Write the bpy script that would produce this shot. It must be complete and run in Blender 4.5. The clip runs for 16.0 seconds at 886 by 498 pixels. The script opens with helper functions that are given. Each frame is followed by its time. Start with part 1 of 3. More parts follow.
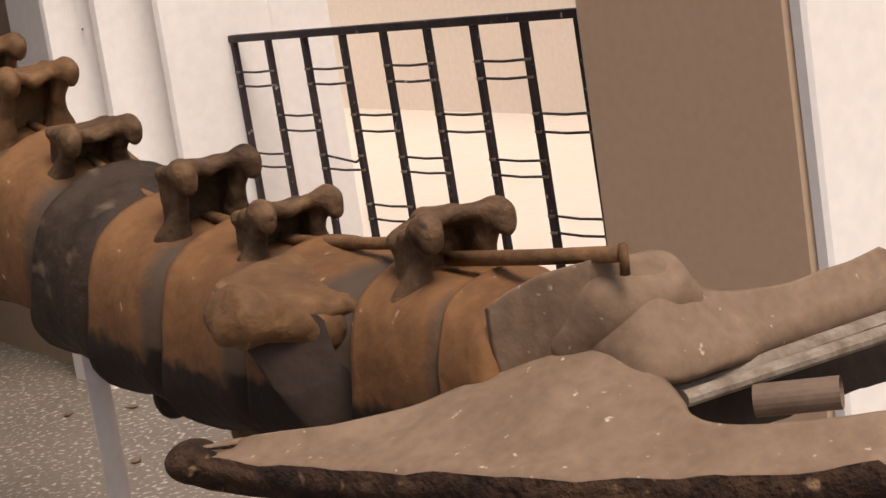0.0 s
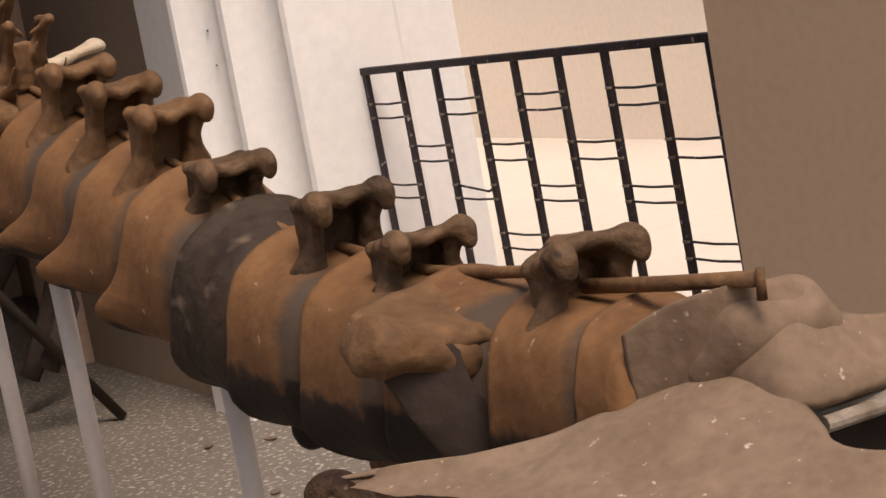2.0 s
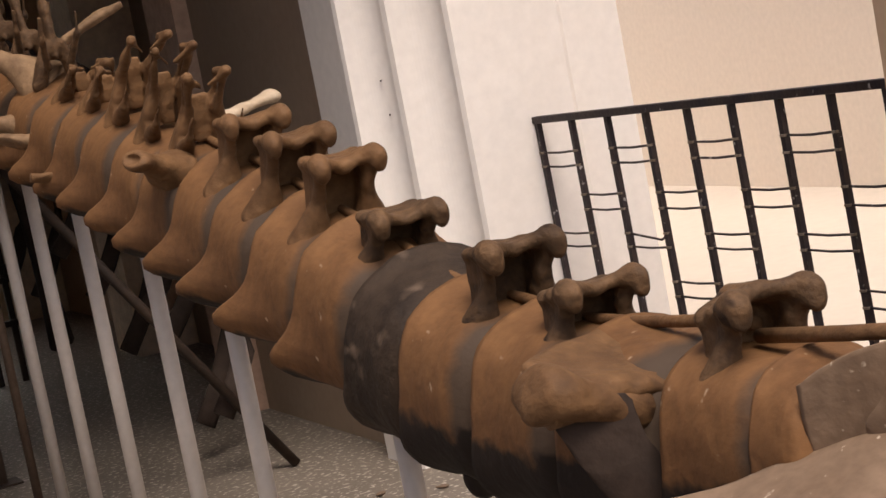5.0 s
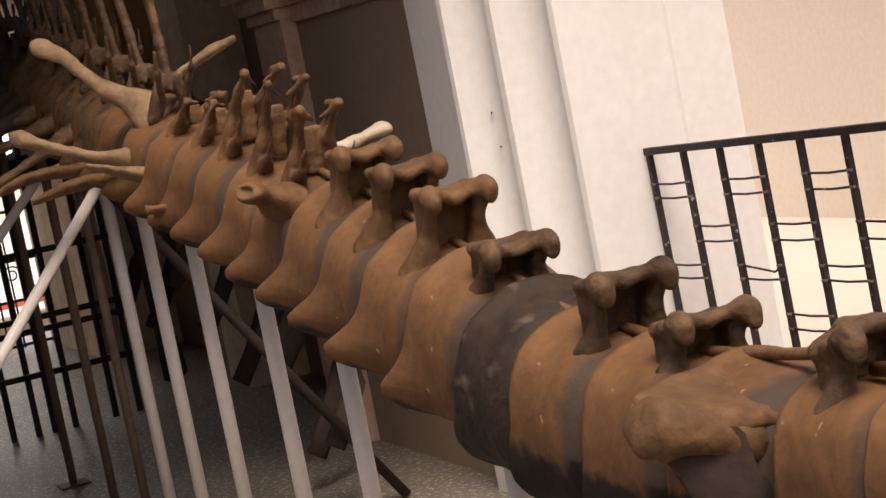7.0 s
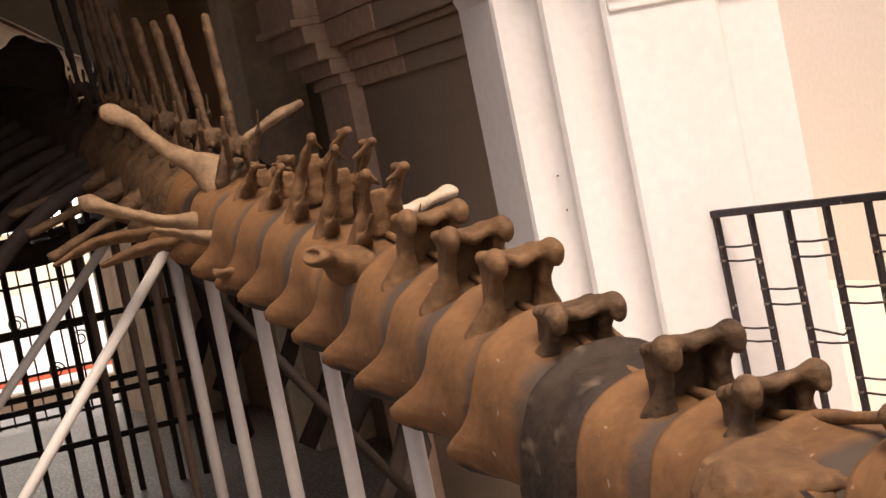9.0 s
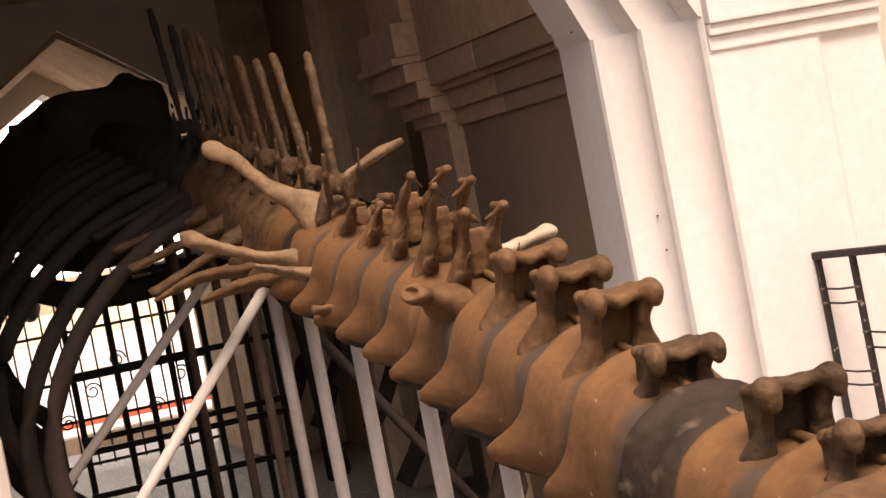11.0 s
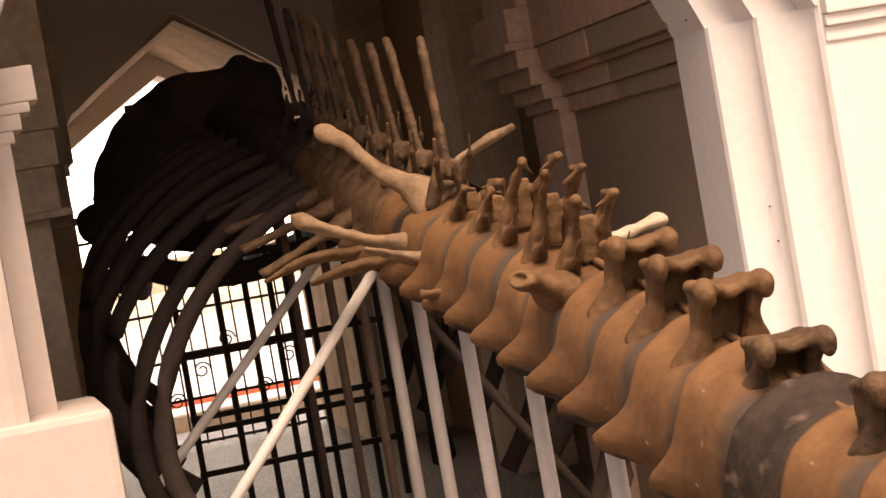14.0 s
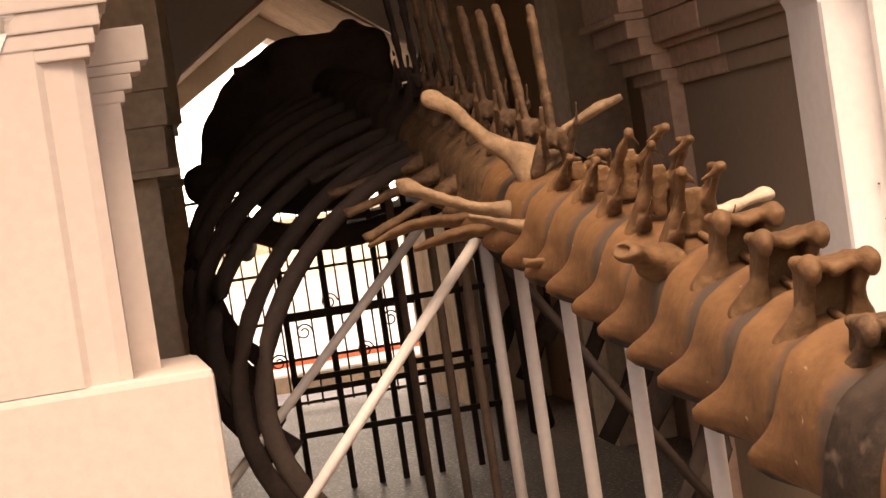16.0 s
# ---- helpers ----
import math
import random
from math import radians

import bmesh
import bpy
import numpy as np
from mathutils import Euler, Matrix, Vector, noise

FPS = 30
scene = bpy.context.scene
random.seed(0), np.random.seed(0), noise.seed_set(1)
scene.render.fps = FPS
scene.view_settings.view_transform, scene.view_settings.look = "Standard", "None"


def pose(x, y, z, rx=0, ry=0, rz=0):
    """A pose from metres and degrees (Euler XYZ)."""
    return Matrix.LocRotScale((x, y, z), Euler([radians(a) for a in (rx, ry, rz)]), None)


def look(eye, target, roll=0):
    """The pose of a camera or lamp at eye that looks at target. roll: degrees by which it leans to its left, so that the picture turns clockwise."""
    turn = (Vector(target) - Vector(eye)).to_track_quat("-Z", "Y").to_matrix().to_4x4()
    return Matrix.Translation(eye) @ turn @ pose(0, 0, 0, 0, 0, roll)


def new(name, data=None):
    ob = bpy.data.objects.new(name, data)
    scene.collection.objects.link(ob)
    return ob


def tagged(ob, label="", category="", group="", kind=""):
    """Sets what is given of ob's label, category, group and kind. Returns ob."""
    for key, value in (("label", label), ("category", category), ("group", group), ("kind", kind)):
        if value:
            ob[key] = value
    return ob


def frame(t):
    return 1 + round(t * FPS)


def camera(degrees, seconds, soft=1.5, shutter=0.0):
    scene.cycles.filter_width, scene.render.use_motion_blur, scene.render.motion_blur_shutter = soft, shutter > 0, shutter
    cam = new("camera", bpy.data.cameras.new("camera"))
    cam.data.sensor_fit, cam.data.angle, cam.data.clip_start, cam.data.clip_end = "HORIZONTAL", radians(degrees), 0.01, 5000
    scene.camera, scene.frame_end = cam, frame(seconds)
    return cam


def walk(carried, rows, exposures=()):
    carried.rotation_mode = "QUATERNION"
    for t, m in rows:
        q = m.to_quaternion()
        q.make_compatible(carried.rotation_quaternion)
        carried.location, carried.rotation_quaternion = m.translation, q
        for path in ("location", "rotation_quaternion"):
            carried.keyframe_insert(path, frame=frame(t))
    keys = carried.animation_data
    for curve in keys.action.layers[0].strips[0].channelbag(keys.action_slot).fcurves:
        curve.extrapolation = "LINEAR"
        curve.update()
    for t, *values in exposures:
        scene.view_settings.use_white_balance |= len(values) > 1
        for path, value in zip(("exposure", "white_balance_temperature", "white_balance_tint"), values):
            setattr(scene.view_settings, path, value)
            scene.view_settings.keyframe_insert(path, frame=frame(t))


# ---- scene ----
cam = camera(26.0, 16.0, 1.5)
EYE = 1.4
ROWS = [
    (0, 78.85, 8.37, -35.01), (0.5, 79.23, 8.69, -34.08), (1, 79.58, 9.22, -33.14), (1.5, 80.00, 9.62, -32.10),
    (2, 80.32, 10.06, -31.20), (2.5, 80.78, 10.23, -30.35), (3, 81.16, 10.37, -29.45), (3.5, 81.50, 10.47, -28.55),
    (6, 83.49, 10.99, -24.34), (6.5, 83.86, 11.11, -23.46), (7, 84.28, 11.07, -22.68), (7.5, 84.58, 10.75, -22.11),
    (8, 85.07, 10.63, -21.75), (8.5, 85.93, 11.00, -21.13), (9, 86.55, 11.28, -20.68), (9.5, 87.24, 11.29, -20.15),
    (10, 87.77, 11.19, -19.24), (12.5, 88.68, 10.55, -16.04), (13, 88.80, 10.47, -15.53), (13.5, 88.57, 10.12, -14.93),
    (14, 88.46, 9.87, -14.31), (14.5, 88.34, 9.45, -13.23), (15, 88.29, 9.30, -12.53), (15.5, 88.15, 8.79, -11.92),
    (16, 88.00, 8.45, -11.14),
]
walk(cam, [(t, pose(0, 0, EYE, rx, ry, rz)) for t, rx, ry, rz in ROWS],
     [(0, 0.52, 7000, 14), (3.5, 0.50, 7000, 14), (6, 0.54, 7000, 14), (9, 0.90, 7400, 17), (12.5, 1.02, 8100, 23), (16, 1.20, 8900, 24)])

# ---- light: hazy daylight from the open courtyards on both sides ----
world = bpy.data.worlds.new("sky")
scene.world = world
world.use_nodes = True
_n = world.node_tree.nodes
_sky = _n.new("ShaderNodeTexSky")
_sky.sky_type = "NISHITA"
_sky.sun_disc = False
_sky.sun_elevation, _sky.sun_rotation = radians(58.8), radians(188.3)
_sky.dust_density = 3.0
world.node_tree.links.new(_sky.outputs[0], _n["Background"].inputs[0])
_n["Background"].inputs[1].default_value = 0.11
sun = new("sun", bpy.data.lights.new("sun", "SUN"))
sun.data.energy, sun.data.angle, sun.data.color = 2.2, radians(28), (1.0, 0.94, 0.88)
sun.matrix_world = look((-1.1, -7.5, 12.5), (0, 0, 0))


# ---- materials ----
def mat(name, base, second=None, rough=0.8, scale=6.0, bump=0.15, fine=60.0, spots=None, metal=0.0, spec=0.18, contrast=(0.35, 0.68), vary=0.0, grainy=(0.86, 1.1)):
    """A surface of two tones mixed by large noise, with fine grain in relief, and spots of a third tone."""
    m = bpy.data.materials.new(name)
    m.use_nodes = True
    n, l = m.node_tree.nodes, m.node_tree.links
    b = n["Principled BSDF"]
    b.inputs["Roughness"].default_value = rough
    b.inputs["Metallic"].default_value = metal
    b.inputs["Specular IOR Level"].default_value = spec
    co = n.new("ShaderNodeTexCoord")
    second = second or tuple(c * 0.8 for c in base)
    big = n.new("ShaderNodeTexNoise")
    big.inputs["Scale"].default_value, big.inputs["Detail"].default_value, big.inputs["Roughness"].default_value = scale, 6, 0.65
    l.new(co.outputs["Object"], big.inputs["Vector"])
    ramp = n.new("ShaderNodeMapRange")
    ramp.inputs["From Min"].default_value, ramp.inputs["From Max"].default_value = contrast
    l.new(big.outputs["Fac"], ramp.inputs["Value"])
    mix = n.new("ShaderNodeMix")
    mix.data_type = "RGBA"
    mix.inputs["A"].default_value, mix.inputs["B"].default_value = (*base, 1), (*second, 1)
    l.new(ramp.outputs["Result"], mix.inputs["Factor"])
    out = mix.outputs["Result"]
    grain = n.new("ShaderNodeTexNoise")
    grain.inputs["Scale"].default_value, grain.inputs["Detail"].default_value = fine, 5
    l.new(co.outputs["Object"], grain.inputs["Vector"])
    tone = n.new("ShaderNodeMapRange")
    tone.inputs["From Min"].default_value, tone.inputs["From Max"].default_value = 0.3, 0.7
    tone.inputs["To Min"].default_value, tone.inputs["To Max"].default_value = grainy
    l.new(grain.outputs["Fac"], tone.inputs["Value"])
    mul = n.new("ShaderNodeMix")
    mul.data_type, mul.blend_type = "RGBA", "MULTIPLY"
    mul.inputs["Factor"].default_value = 1
    l.new(out, mul.inputs["A"])
    l.new(tone.outputs["Result"], mul.inputs["B"])
    out = mul.outputs["Result"]
    if spots:
        colour, size, amount = spots
        sp = n.new("ShaderNodeTexNoise")
        sp.inputs["Scale"].default_value, sp.inputs["Detail"].default_value = size, 2
        l.new(co.outputs["Object"], sp.inputs["Vector"])
        cut = n.new("ShaderNodeMapRange")
        cut.inputs["From Min"].default_value, cut.inputs["From Max"].default_value = amount, amount + 0.09
        l.new(sp.outputs["Fac"], cut.inputs["Value"])
        ms = n.new("ShaderNodeMix")
        ms.data_type = "RGBA"
        ms.inputs["B"].default_value = (*colour, 1)
        l.new(cut.outputs["Result"], ms.inputs["Factor"])
        l.new(out, ms.inputs["A"])
        out = ms.outputs["Result"]
    if vary:
        info = n.new("ShaderNodeObjectInfo")
        vr = n.new("ShaderNodeMapRange")
        vr.inputs["To Min"].default_value, vr.inputs["To Max"].default_value = 1 - vary, 1 + vary
        l.new(info.outputs["Random"], vr.inputs["Value"])
        mv = n.new("ShaderNodeMix")
        mv.data_type, mv.blend_type = "RGBA", "MULTIPLY"
        mv.inputs["Factor"].default_value = 1
        l.new(out, mv.inputs["A"])
        l.new(vr.outputs["Result"], mv.inputs["B"])
        out = mv.outputs["Result"]
    l.new(out, b.inputs["Base Color"])
    if bump:
        bp = n.new("ShaderNodeBump")
        bp.inputs["Strength"].default_value, bp.inputs["Distance"].default_value = bump, 0.01
        add = n.new("ShaderNodeMath")
        add.operation = "MULTIPLY_ADD"
        add.inputs[1].default_value = 0.6
        l.new(big.outputs["Fac"], add.inputs[0])
        l.new(grain.outputs["Fac"], add.inputs[2])
        l.new(add.outputs[0], bp.inputs["Height"])
        l.new(bp.outputs["Normal"], b.inputs["Normal"])
    return m


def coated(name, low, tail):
    """Ochre-coated bone whose coat ends in a ragged edge over slate-grey bone at the tail end and dark bone underneath;
    both darker tones also carry painted shade.
    """
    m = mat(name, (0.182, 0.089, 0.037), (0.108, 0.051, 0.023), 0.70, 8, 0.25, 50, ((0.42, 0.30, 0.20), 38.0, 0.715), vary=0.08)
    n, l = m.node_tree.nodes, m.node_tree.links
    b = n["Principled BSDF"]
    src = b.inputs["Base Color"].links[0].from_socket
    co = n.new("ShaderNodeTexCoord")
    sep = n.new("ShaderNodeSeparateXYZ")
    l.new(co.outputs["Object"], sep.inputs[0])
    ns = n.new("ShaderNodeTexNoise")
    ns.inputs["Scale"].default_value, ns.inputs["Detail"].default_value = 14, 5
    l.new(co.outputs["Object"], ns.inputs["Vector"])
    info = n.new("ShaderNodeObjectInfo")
    # tail band and underside tones include the shade of shoulder and belly
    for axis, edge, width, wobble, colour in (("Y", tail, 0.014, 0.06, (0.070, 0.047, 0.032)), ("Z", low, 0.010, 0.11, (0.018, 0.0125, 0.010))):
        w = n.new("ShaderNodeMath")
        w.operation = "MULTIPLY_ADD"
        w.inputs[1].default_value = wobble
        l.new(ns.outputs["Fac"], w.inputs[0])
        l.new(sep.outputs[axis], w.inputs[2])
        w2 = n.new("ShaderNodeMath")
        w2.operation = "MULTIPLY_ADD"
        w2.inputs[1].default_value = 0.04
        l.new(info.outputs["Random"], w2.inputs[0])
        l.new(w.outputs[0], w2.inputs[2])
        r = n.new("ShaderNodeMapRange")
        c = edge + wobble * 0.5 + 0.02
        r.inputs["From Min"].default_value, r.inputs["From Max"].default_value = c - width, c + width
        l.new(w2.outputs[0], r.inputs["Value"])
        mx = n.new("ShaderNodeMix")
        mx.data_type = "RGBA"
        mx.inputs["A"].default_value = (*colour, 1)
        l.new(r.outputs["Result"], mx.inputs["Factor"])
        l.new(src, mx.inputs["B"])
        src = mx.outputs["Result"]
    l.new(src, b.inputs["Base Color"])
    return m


PLASTER = mat("white_plaster", (0.80, 0.76, 0.72), (0.75, 0.69, 0.63), 0.85, 1.4, 0.02, 30, ((0.60, 0.52, 0.45), 9.0, 0.77), contrast=(0.2, 0.9), grainy=(0.96, 1.03))
# plaster toned down to stand in for weaker light on the west arcade
DIM_PLASTER = mat("dimmed_cream_plaster", (0.56, 0.475, 0.41), (0.51, 0.42, 0.355), 0.88, 1.6, 0.08, 30, ((0.48, 0.38, 0.31), 8.0, 0.74), contrast=(0.2, 0.9), grainy=(0.95, 1.03))
# beige as white plaster looks in shade
SHADE_BEIGE = mat("shade_beige_plaster", (0.54, 0.385, 0.260), (0.51, 0.36, 0.241), 0.85, 1.0, 0.04, 40, contrast=(0.2, 0.9), grainy=(0.96, 1.03))
CREAM = mat("cream_wall", (0.87, 0.78, 0.68), (0.85, 0.75, 0.65), 0.9, 0.6, 0.015, 30, contrast=(0.2, 0.9), grainy=(0.96, 1.03))
PINK = mat("old_pink_plaster", (0.54, 0.36, 0.26), (0.44, 0.30, 0.22), 0.9, 3.0, 0.06, 30)
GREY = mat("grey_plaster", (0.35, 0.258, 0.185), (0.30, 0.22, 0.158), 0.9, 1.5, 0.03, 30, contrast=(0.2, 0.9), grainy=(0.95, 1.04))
STONE = mat("weathered_stone", (0.66, 0.52, 0.38), (0.46, 0.355, 0.26), 0.95, 4.0, 0.12, 25)
FLOOR = mat("terrazzo", (0.180, 0.150, 0.121), (0.135, 0.113, 0.092), 0.55, 2.0, 0.03, 60, ((0.44, 0.39, 0.33), 55.0, 0.57))
GROUND = mat("courtyard_ground", (0.24, 0.20, 0.16), (0.20, 0.165, 0.13), 0.95, 1.2, 0.3, 12)
STEEL = mat("black_painted_steel", (0.025, 0.02, 0.025), (0.05, 0.035, 0.03), 0.5, 12, 0.2, 80, ((0.45, 0.42, 0.40), 38.0, 0.68))
IRON = mat("dark_iron", (0.03, 0.022, 0.018), (0.05, 0.032, 0.022), 0.6, 10, 0.2, 60)
PIPE = mat("grey_white_painted_pipe", (0.62, 0.56, 0.50), (0.52, 0.46, 0.40), 0.45, 5, 0.05, 50, contrast=(0.2, 0.9), grainy=(0.95, 1.03), spec=0.4)
BONE = mat("brown_bone", (0.150, 0.084, 0.042), (0.066, 0.038, 0.021), 0.66, 13, 0.6, 55, ((0.026, 0.015, 0.010), 20.0, 0.63), contrast=(0.38, 0.62), vary=0.12, grainy=(0.72, 1.15))
OCHREBONE = mat("ochre_stained_bone", (0.190, 0.100, 0.045), (0.105, 0.054, 0.026), 0.66, 10, 0.5, 50, ((0.060, 0.032, 0.018), 16.0, 0.66), vary=0.12, grainy=(0.78, 1.12))
OCHRE = coated("ochre_coat_shaded_below", -0.100, -0.058)
WORN_SHADED = coated("worn_ochre_shaded_below", -0.024, -0.050)
RUST = mat("rust_brown_pipe", (0.17, 0.115, 0.08), (0.11, 0.075, 0.055), 0.6, 8, 0.15, 50)
# bone toned down to carry the shade of the deep corridor and undersides
DARK_SHADE_BONE = mat("dark_shade_bone", (0.05, 0.033, 0.025), (0.028, 0.02, 0.016), 0.8, 6, 0.35, 40, vary=0.15)
BLUE = mat("slate_grey_bone", (0.050, 0.033, 0.022), (0.016, 0.0105, 0.0075), 0.66, 9, 0.6, 40, ((0.125, 0.086, 0.060), 12.0, 0.58))
TAN = mat("tan_bone", (0.30, 0.19, 0.105), (0.12, 0.070, 0.040), 0.7, 11, 0.4, 55, vary=0.1)
PAVING = mat("cream_paving", (0.66, 0.58, 0.49), (0.64, 0.56, 0.47), 0.9, 0.8, 0.1, 20, grainy=(0.97, 1.02))
# lighter copy of the bone, daylight put into the colour
DAYLIT_PALE = mat("daylit_pale_bone", (0.50, 0.40, 0.29), (0.36, 0.26, 0.17), 0.7, 9, 0.3, 50)
DUSTY = mat("dusty_bone", (0.22, 0.148, 0.098), (0.165, 0.107, 0.069), 0.85, 5, 0.2, 55, ((0.52, 0.43, 0.33), 62.0, 0.70))


BROKEN = mat("broken_dark_bone_edge", (0.060, 0.032, 0.018), (0.018, 0.010, 0.007), 0.9, 22, 1.2, 70, ((0.20, 0.12, 0.07), 40.0, 0.66), contrast=(0.38, 0.62))


# ---- mesh helpers ----
def link_bm(name, bm, material, smooth=False):
    me = bpy.data.meshes.new(name)
    bm.to_mesh(me)
    bm.free()
    me.materials.append(material)
    if smooth:
        for p in me.polygons:
            p.use_smooth = True
    return new(name, me)


def part(name, bm, material, parent, label="", smooth=False):
    ob = link_bm(name, bm, material, smooth)
    ob.parent = parent
    return tagged(ob, label)


def add_box(bm, x0, x1, y0, y1, z0, z1, bevel=0.0):
    b = bmesh.new()
    bmesh.ops.create_cube(b, size=1, matrix=Matrix.LocRotScale(((x0 + x1) / 2, (y0 + y1) / 2, (z0 + z1) / 2), None, (abs(x1 - x0), abs(y1 - y0), abs(z1 - z0))))
    if bevel:
        bmesh.ops.bevel(b, geom=b.edges[:], offset=bevel, segments=2, affect="EDGES", profile=0.6)
    me = bpy.data.meshes.new("t")
    b.to_mesh(me)
    b.free()
    bm.from_mesh(me)
    bpy.data.meshes.remove(me)


def box_bm(*a, bevel=0.0):
    bm = bmesh.new()
    add_box(bm, *a, bevel=bevel)
    return bm


def tube_bm(points, radii, sides=12, cap=True):
    """A swept round tube through points with a radius at each."""
    bm = bmesh.new()
    pts = [Vector(p) for p in points]
    rings, up = [], Vector((0.3, 0.2, 1)).normalized()
    for i, p in enumerate(pts):
        d = (pts[min(i + 1, len(pts) - 1)] - pts[max(i - 1, 0)]).normalized()
        s = d.cross(up)
        if s.length < 0.05:
            s = d.cross(Vector((1, 0, 0)))
        s.normalize()
        u = s.cross(d)
        rr = radii[i] if isinstance(radii[i], tuple) else (radii[i], radii[i])
        rings.append([bm.verts.new(p + s * (math.cos(a) * rr[0]) + u * (math.sin(a) * rr[1])) for a in [2 * math.pi * k / sides for k in range(sides)]])
    for a, b in zip(rings, rings[1:]):
        for k in range(sides):
            bm.faces.new((a[k], a[(k + 1) % sides], b[(k + 1) % sides], b[k]))
    if cap:
        bm.faces.new(rings[0][::-1])
        bm.faces.new(rings[-1])
    bmesh.ops.recalc_face_normals(bm, faces=bm.faces[:])
    return bm


def prism_bm(profile, z0, z1):
    """An upright prism over a plan outline."""
    bm = bmesh.new()
    lo = [bm.verts.new((x, y, z0)) for x, y in profile]
    hi = [bm.verts.new((x, y, z1)) for x, y in profile]
    k = len(profile)
    bm.faces.new(lo[::-1])
    bm.faces.new(hi)
    for i in range(k):
        bm.faces.new((lo[i], lo[(i + 1) % k], hi[(i + 1) % k], hi[i]))
    bmesh.ops.recalc_face_normals(bm, faces=bm.faces[:])
    return bm


def blend_bm(prims, step=0.01, k=0.03, rough=0.0, seed=0.0):
    """One organic body: tapered rods ('rod', a, b, ra, rb), ellipsoids ('egg', c, r) and rounded boxes ('slab', c, h, r), flowing into
    one another over k; names with a minus in front carve."""
    lo, hi = np.full(3, 1e9), np.full(3, -1e9)
    for q in prims:
        if q[0][0] == "-":
            continue
        if q[0] == "rod":
            pts, e = np.array([q[1], q[2]]), max(q[3], q[4])
        elif q[0] == "egg":
            pts, e = np.array([np.array(q[1]) - q[2], np.array(q[1]) + q[2]]), 0
        else:
            pts, e = np.array([np.array(q[1]) - q[2], np.array(q[1]) + q[2]]), q[3]
        lo, hi = np.minimum(lo, pts.min(0) - e), np.maximum(hi, pts.max(0) + e)
    lo, hi = lo - 2.5 * step - k * 0.4 - rough, hi + 2.5 * step + k * 0.4 + rough
    dims = np.ceil((hi - lo) / step).astype(int) + 1
    ax = [lo[i] + step * np.arange(dims[i]) for i in range(3)]
    G = np.stack(np.meshgrid(*ax, indexing="ij"), -1)
    D = None
    for q in prims:
        kind = q[0].lstrip("-")
        if kind == "rod":
            a, b = np.array(q[1], float), np.array(q[2], float)
            h = np.clip(((G - a) @ (b - a)) / max((b - a) @ (b - a), 1e-9), 0, 1)
            d = np.linalg.norm(G - a - h[..., None] * (b - a), axis=-1) - (q[3] + (q[4] - q[3]) * h)
        elif kind == "egg":
            r = np.array(q[2], float)
            w = (G - np.array(q[1])) / r
            k0, k1 = np.linalg.norm(w, axis=-1), np.linalg.norm(w / r, axis=-1) + 1e-9
            d = k0 * (k0 - 1) / k1
        else:
            w = np.abs(G - np.array(q[1])) - np.array(q[2], float)
            d = np.linalg.norm(np.maximum(w, 0), axis=-1) + np.minimum(w.max(-1), 0) - q[3]
        if D is None:
            D = d
        elif q[0][0] == "-":
            h = np.maximum(k * 0.5 - np.abs(-d - D), 0) / (k * 0.5)
            D = np.maximum(D, -d) + h * h * k * 0.125
        else:
            h = np.maximum(k - np.abs(d - D), 0) / k
            D = np.minimum(D, d) - h * h * k * 0.25
    if rough:
        X, Y, Z = G[..., 0] + seed, G[..., 1] + seed * 1.7, G[..., 2] - seed
        D = D + rough * (np.sin(31 * X + 17 * Y) * np.sin(23 * Y - 29 * Z + 1) * np.sin(27 * Z + 11 * X + 2) + 0.6 * np.sin(71 * X - 40 * Z) * np.sin(63 * Y + 52 * X) * np.sin(58 * Z))
    nx, ny, nz = D.shape
    cnt, acc = np.zeros((nx - 1, ny - 1, nz - 1)), np.zeros((nx - 1, ny - 1, nz - 1, 3))
    corner = lambda i, j, m: D[i:nx - 1 + i, j:ny - 1 + j, m:nz - 1 + m]
    for axis in range(3):
        for u in (0, 1):
            for v in (0, 1):
                c0 = [u, v]
                c0.insert(axis, 0)
                c1 = list(c0)
                c1[axis] = 1
                d0, d1 = corner(*c0), corner(*c1)
                x = (d0 < 0) != (d1 < 0)
                t = np.where(x, d0 / np.where(x, d0 - d1, 1), 0)
                cnt += x
                for i in range(3):
                    acc[..., i] += np.where(x, (t if i == axis else c0[i]), 0)
    on = cnt > 0
    ids = np.full(on.shape, -1)
    ids[on] = np.arange(on.sum())
    cell = np.argwhere(on)
    verts = lo + step * (cell + acc[on] / cnt[on][:, None])
    faces = []
    for axis in range(3):
        a, b = [i for i in range(3) if i != axis]
        sl0, sl1 = [slice(None)] * 3, [slice(None)] * 3
        sl0[axis], sl1[axis] = slice(0, -1), slice(1, None)
        x = (D[tuple(sl0)] < 0) != (D[tuple(sl1)] < 0)
        inside = D[tuple(sl0)] < 0
        at = np.argwhere(x)
        at = at[(at[:, a] > 0) & (at[:, b] > 0) & (at[:, a] < on.shape[a]) & (at[:, b] < on.shape[b])]
        q = []
        for da, db in ((1, 1), (0, 1), (0, 0), (1, 0)):
            p = at.copy()
            p[:, a] -= da
            p[:, b] -= db
            q.append(ids[p[:, 0], p[:, 1], p[:, 2]])
        q = np.stack(q, 1)
        flip = inside[at[:, 0], at[:, 1], at[:, 2]] == (axis == 1)
        q[flip] = q[flip][:, ::-1]
        faces.append(q)
    me = bpy.data.meshes.new("t")
    me.from_pydata(verts.tolist(), [], np.concatenate(faces).tolist())
    bm = bmesh.new()
    bm.from_mesh(me)
    bpy.data.meshes.remove(me)
    return bm


def structure(name, bm, material, label, category):
    return tagged(link_bm(name, bm, material), label, category, kind="structure")

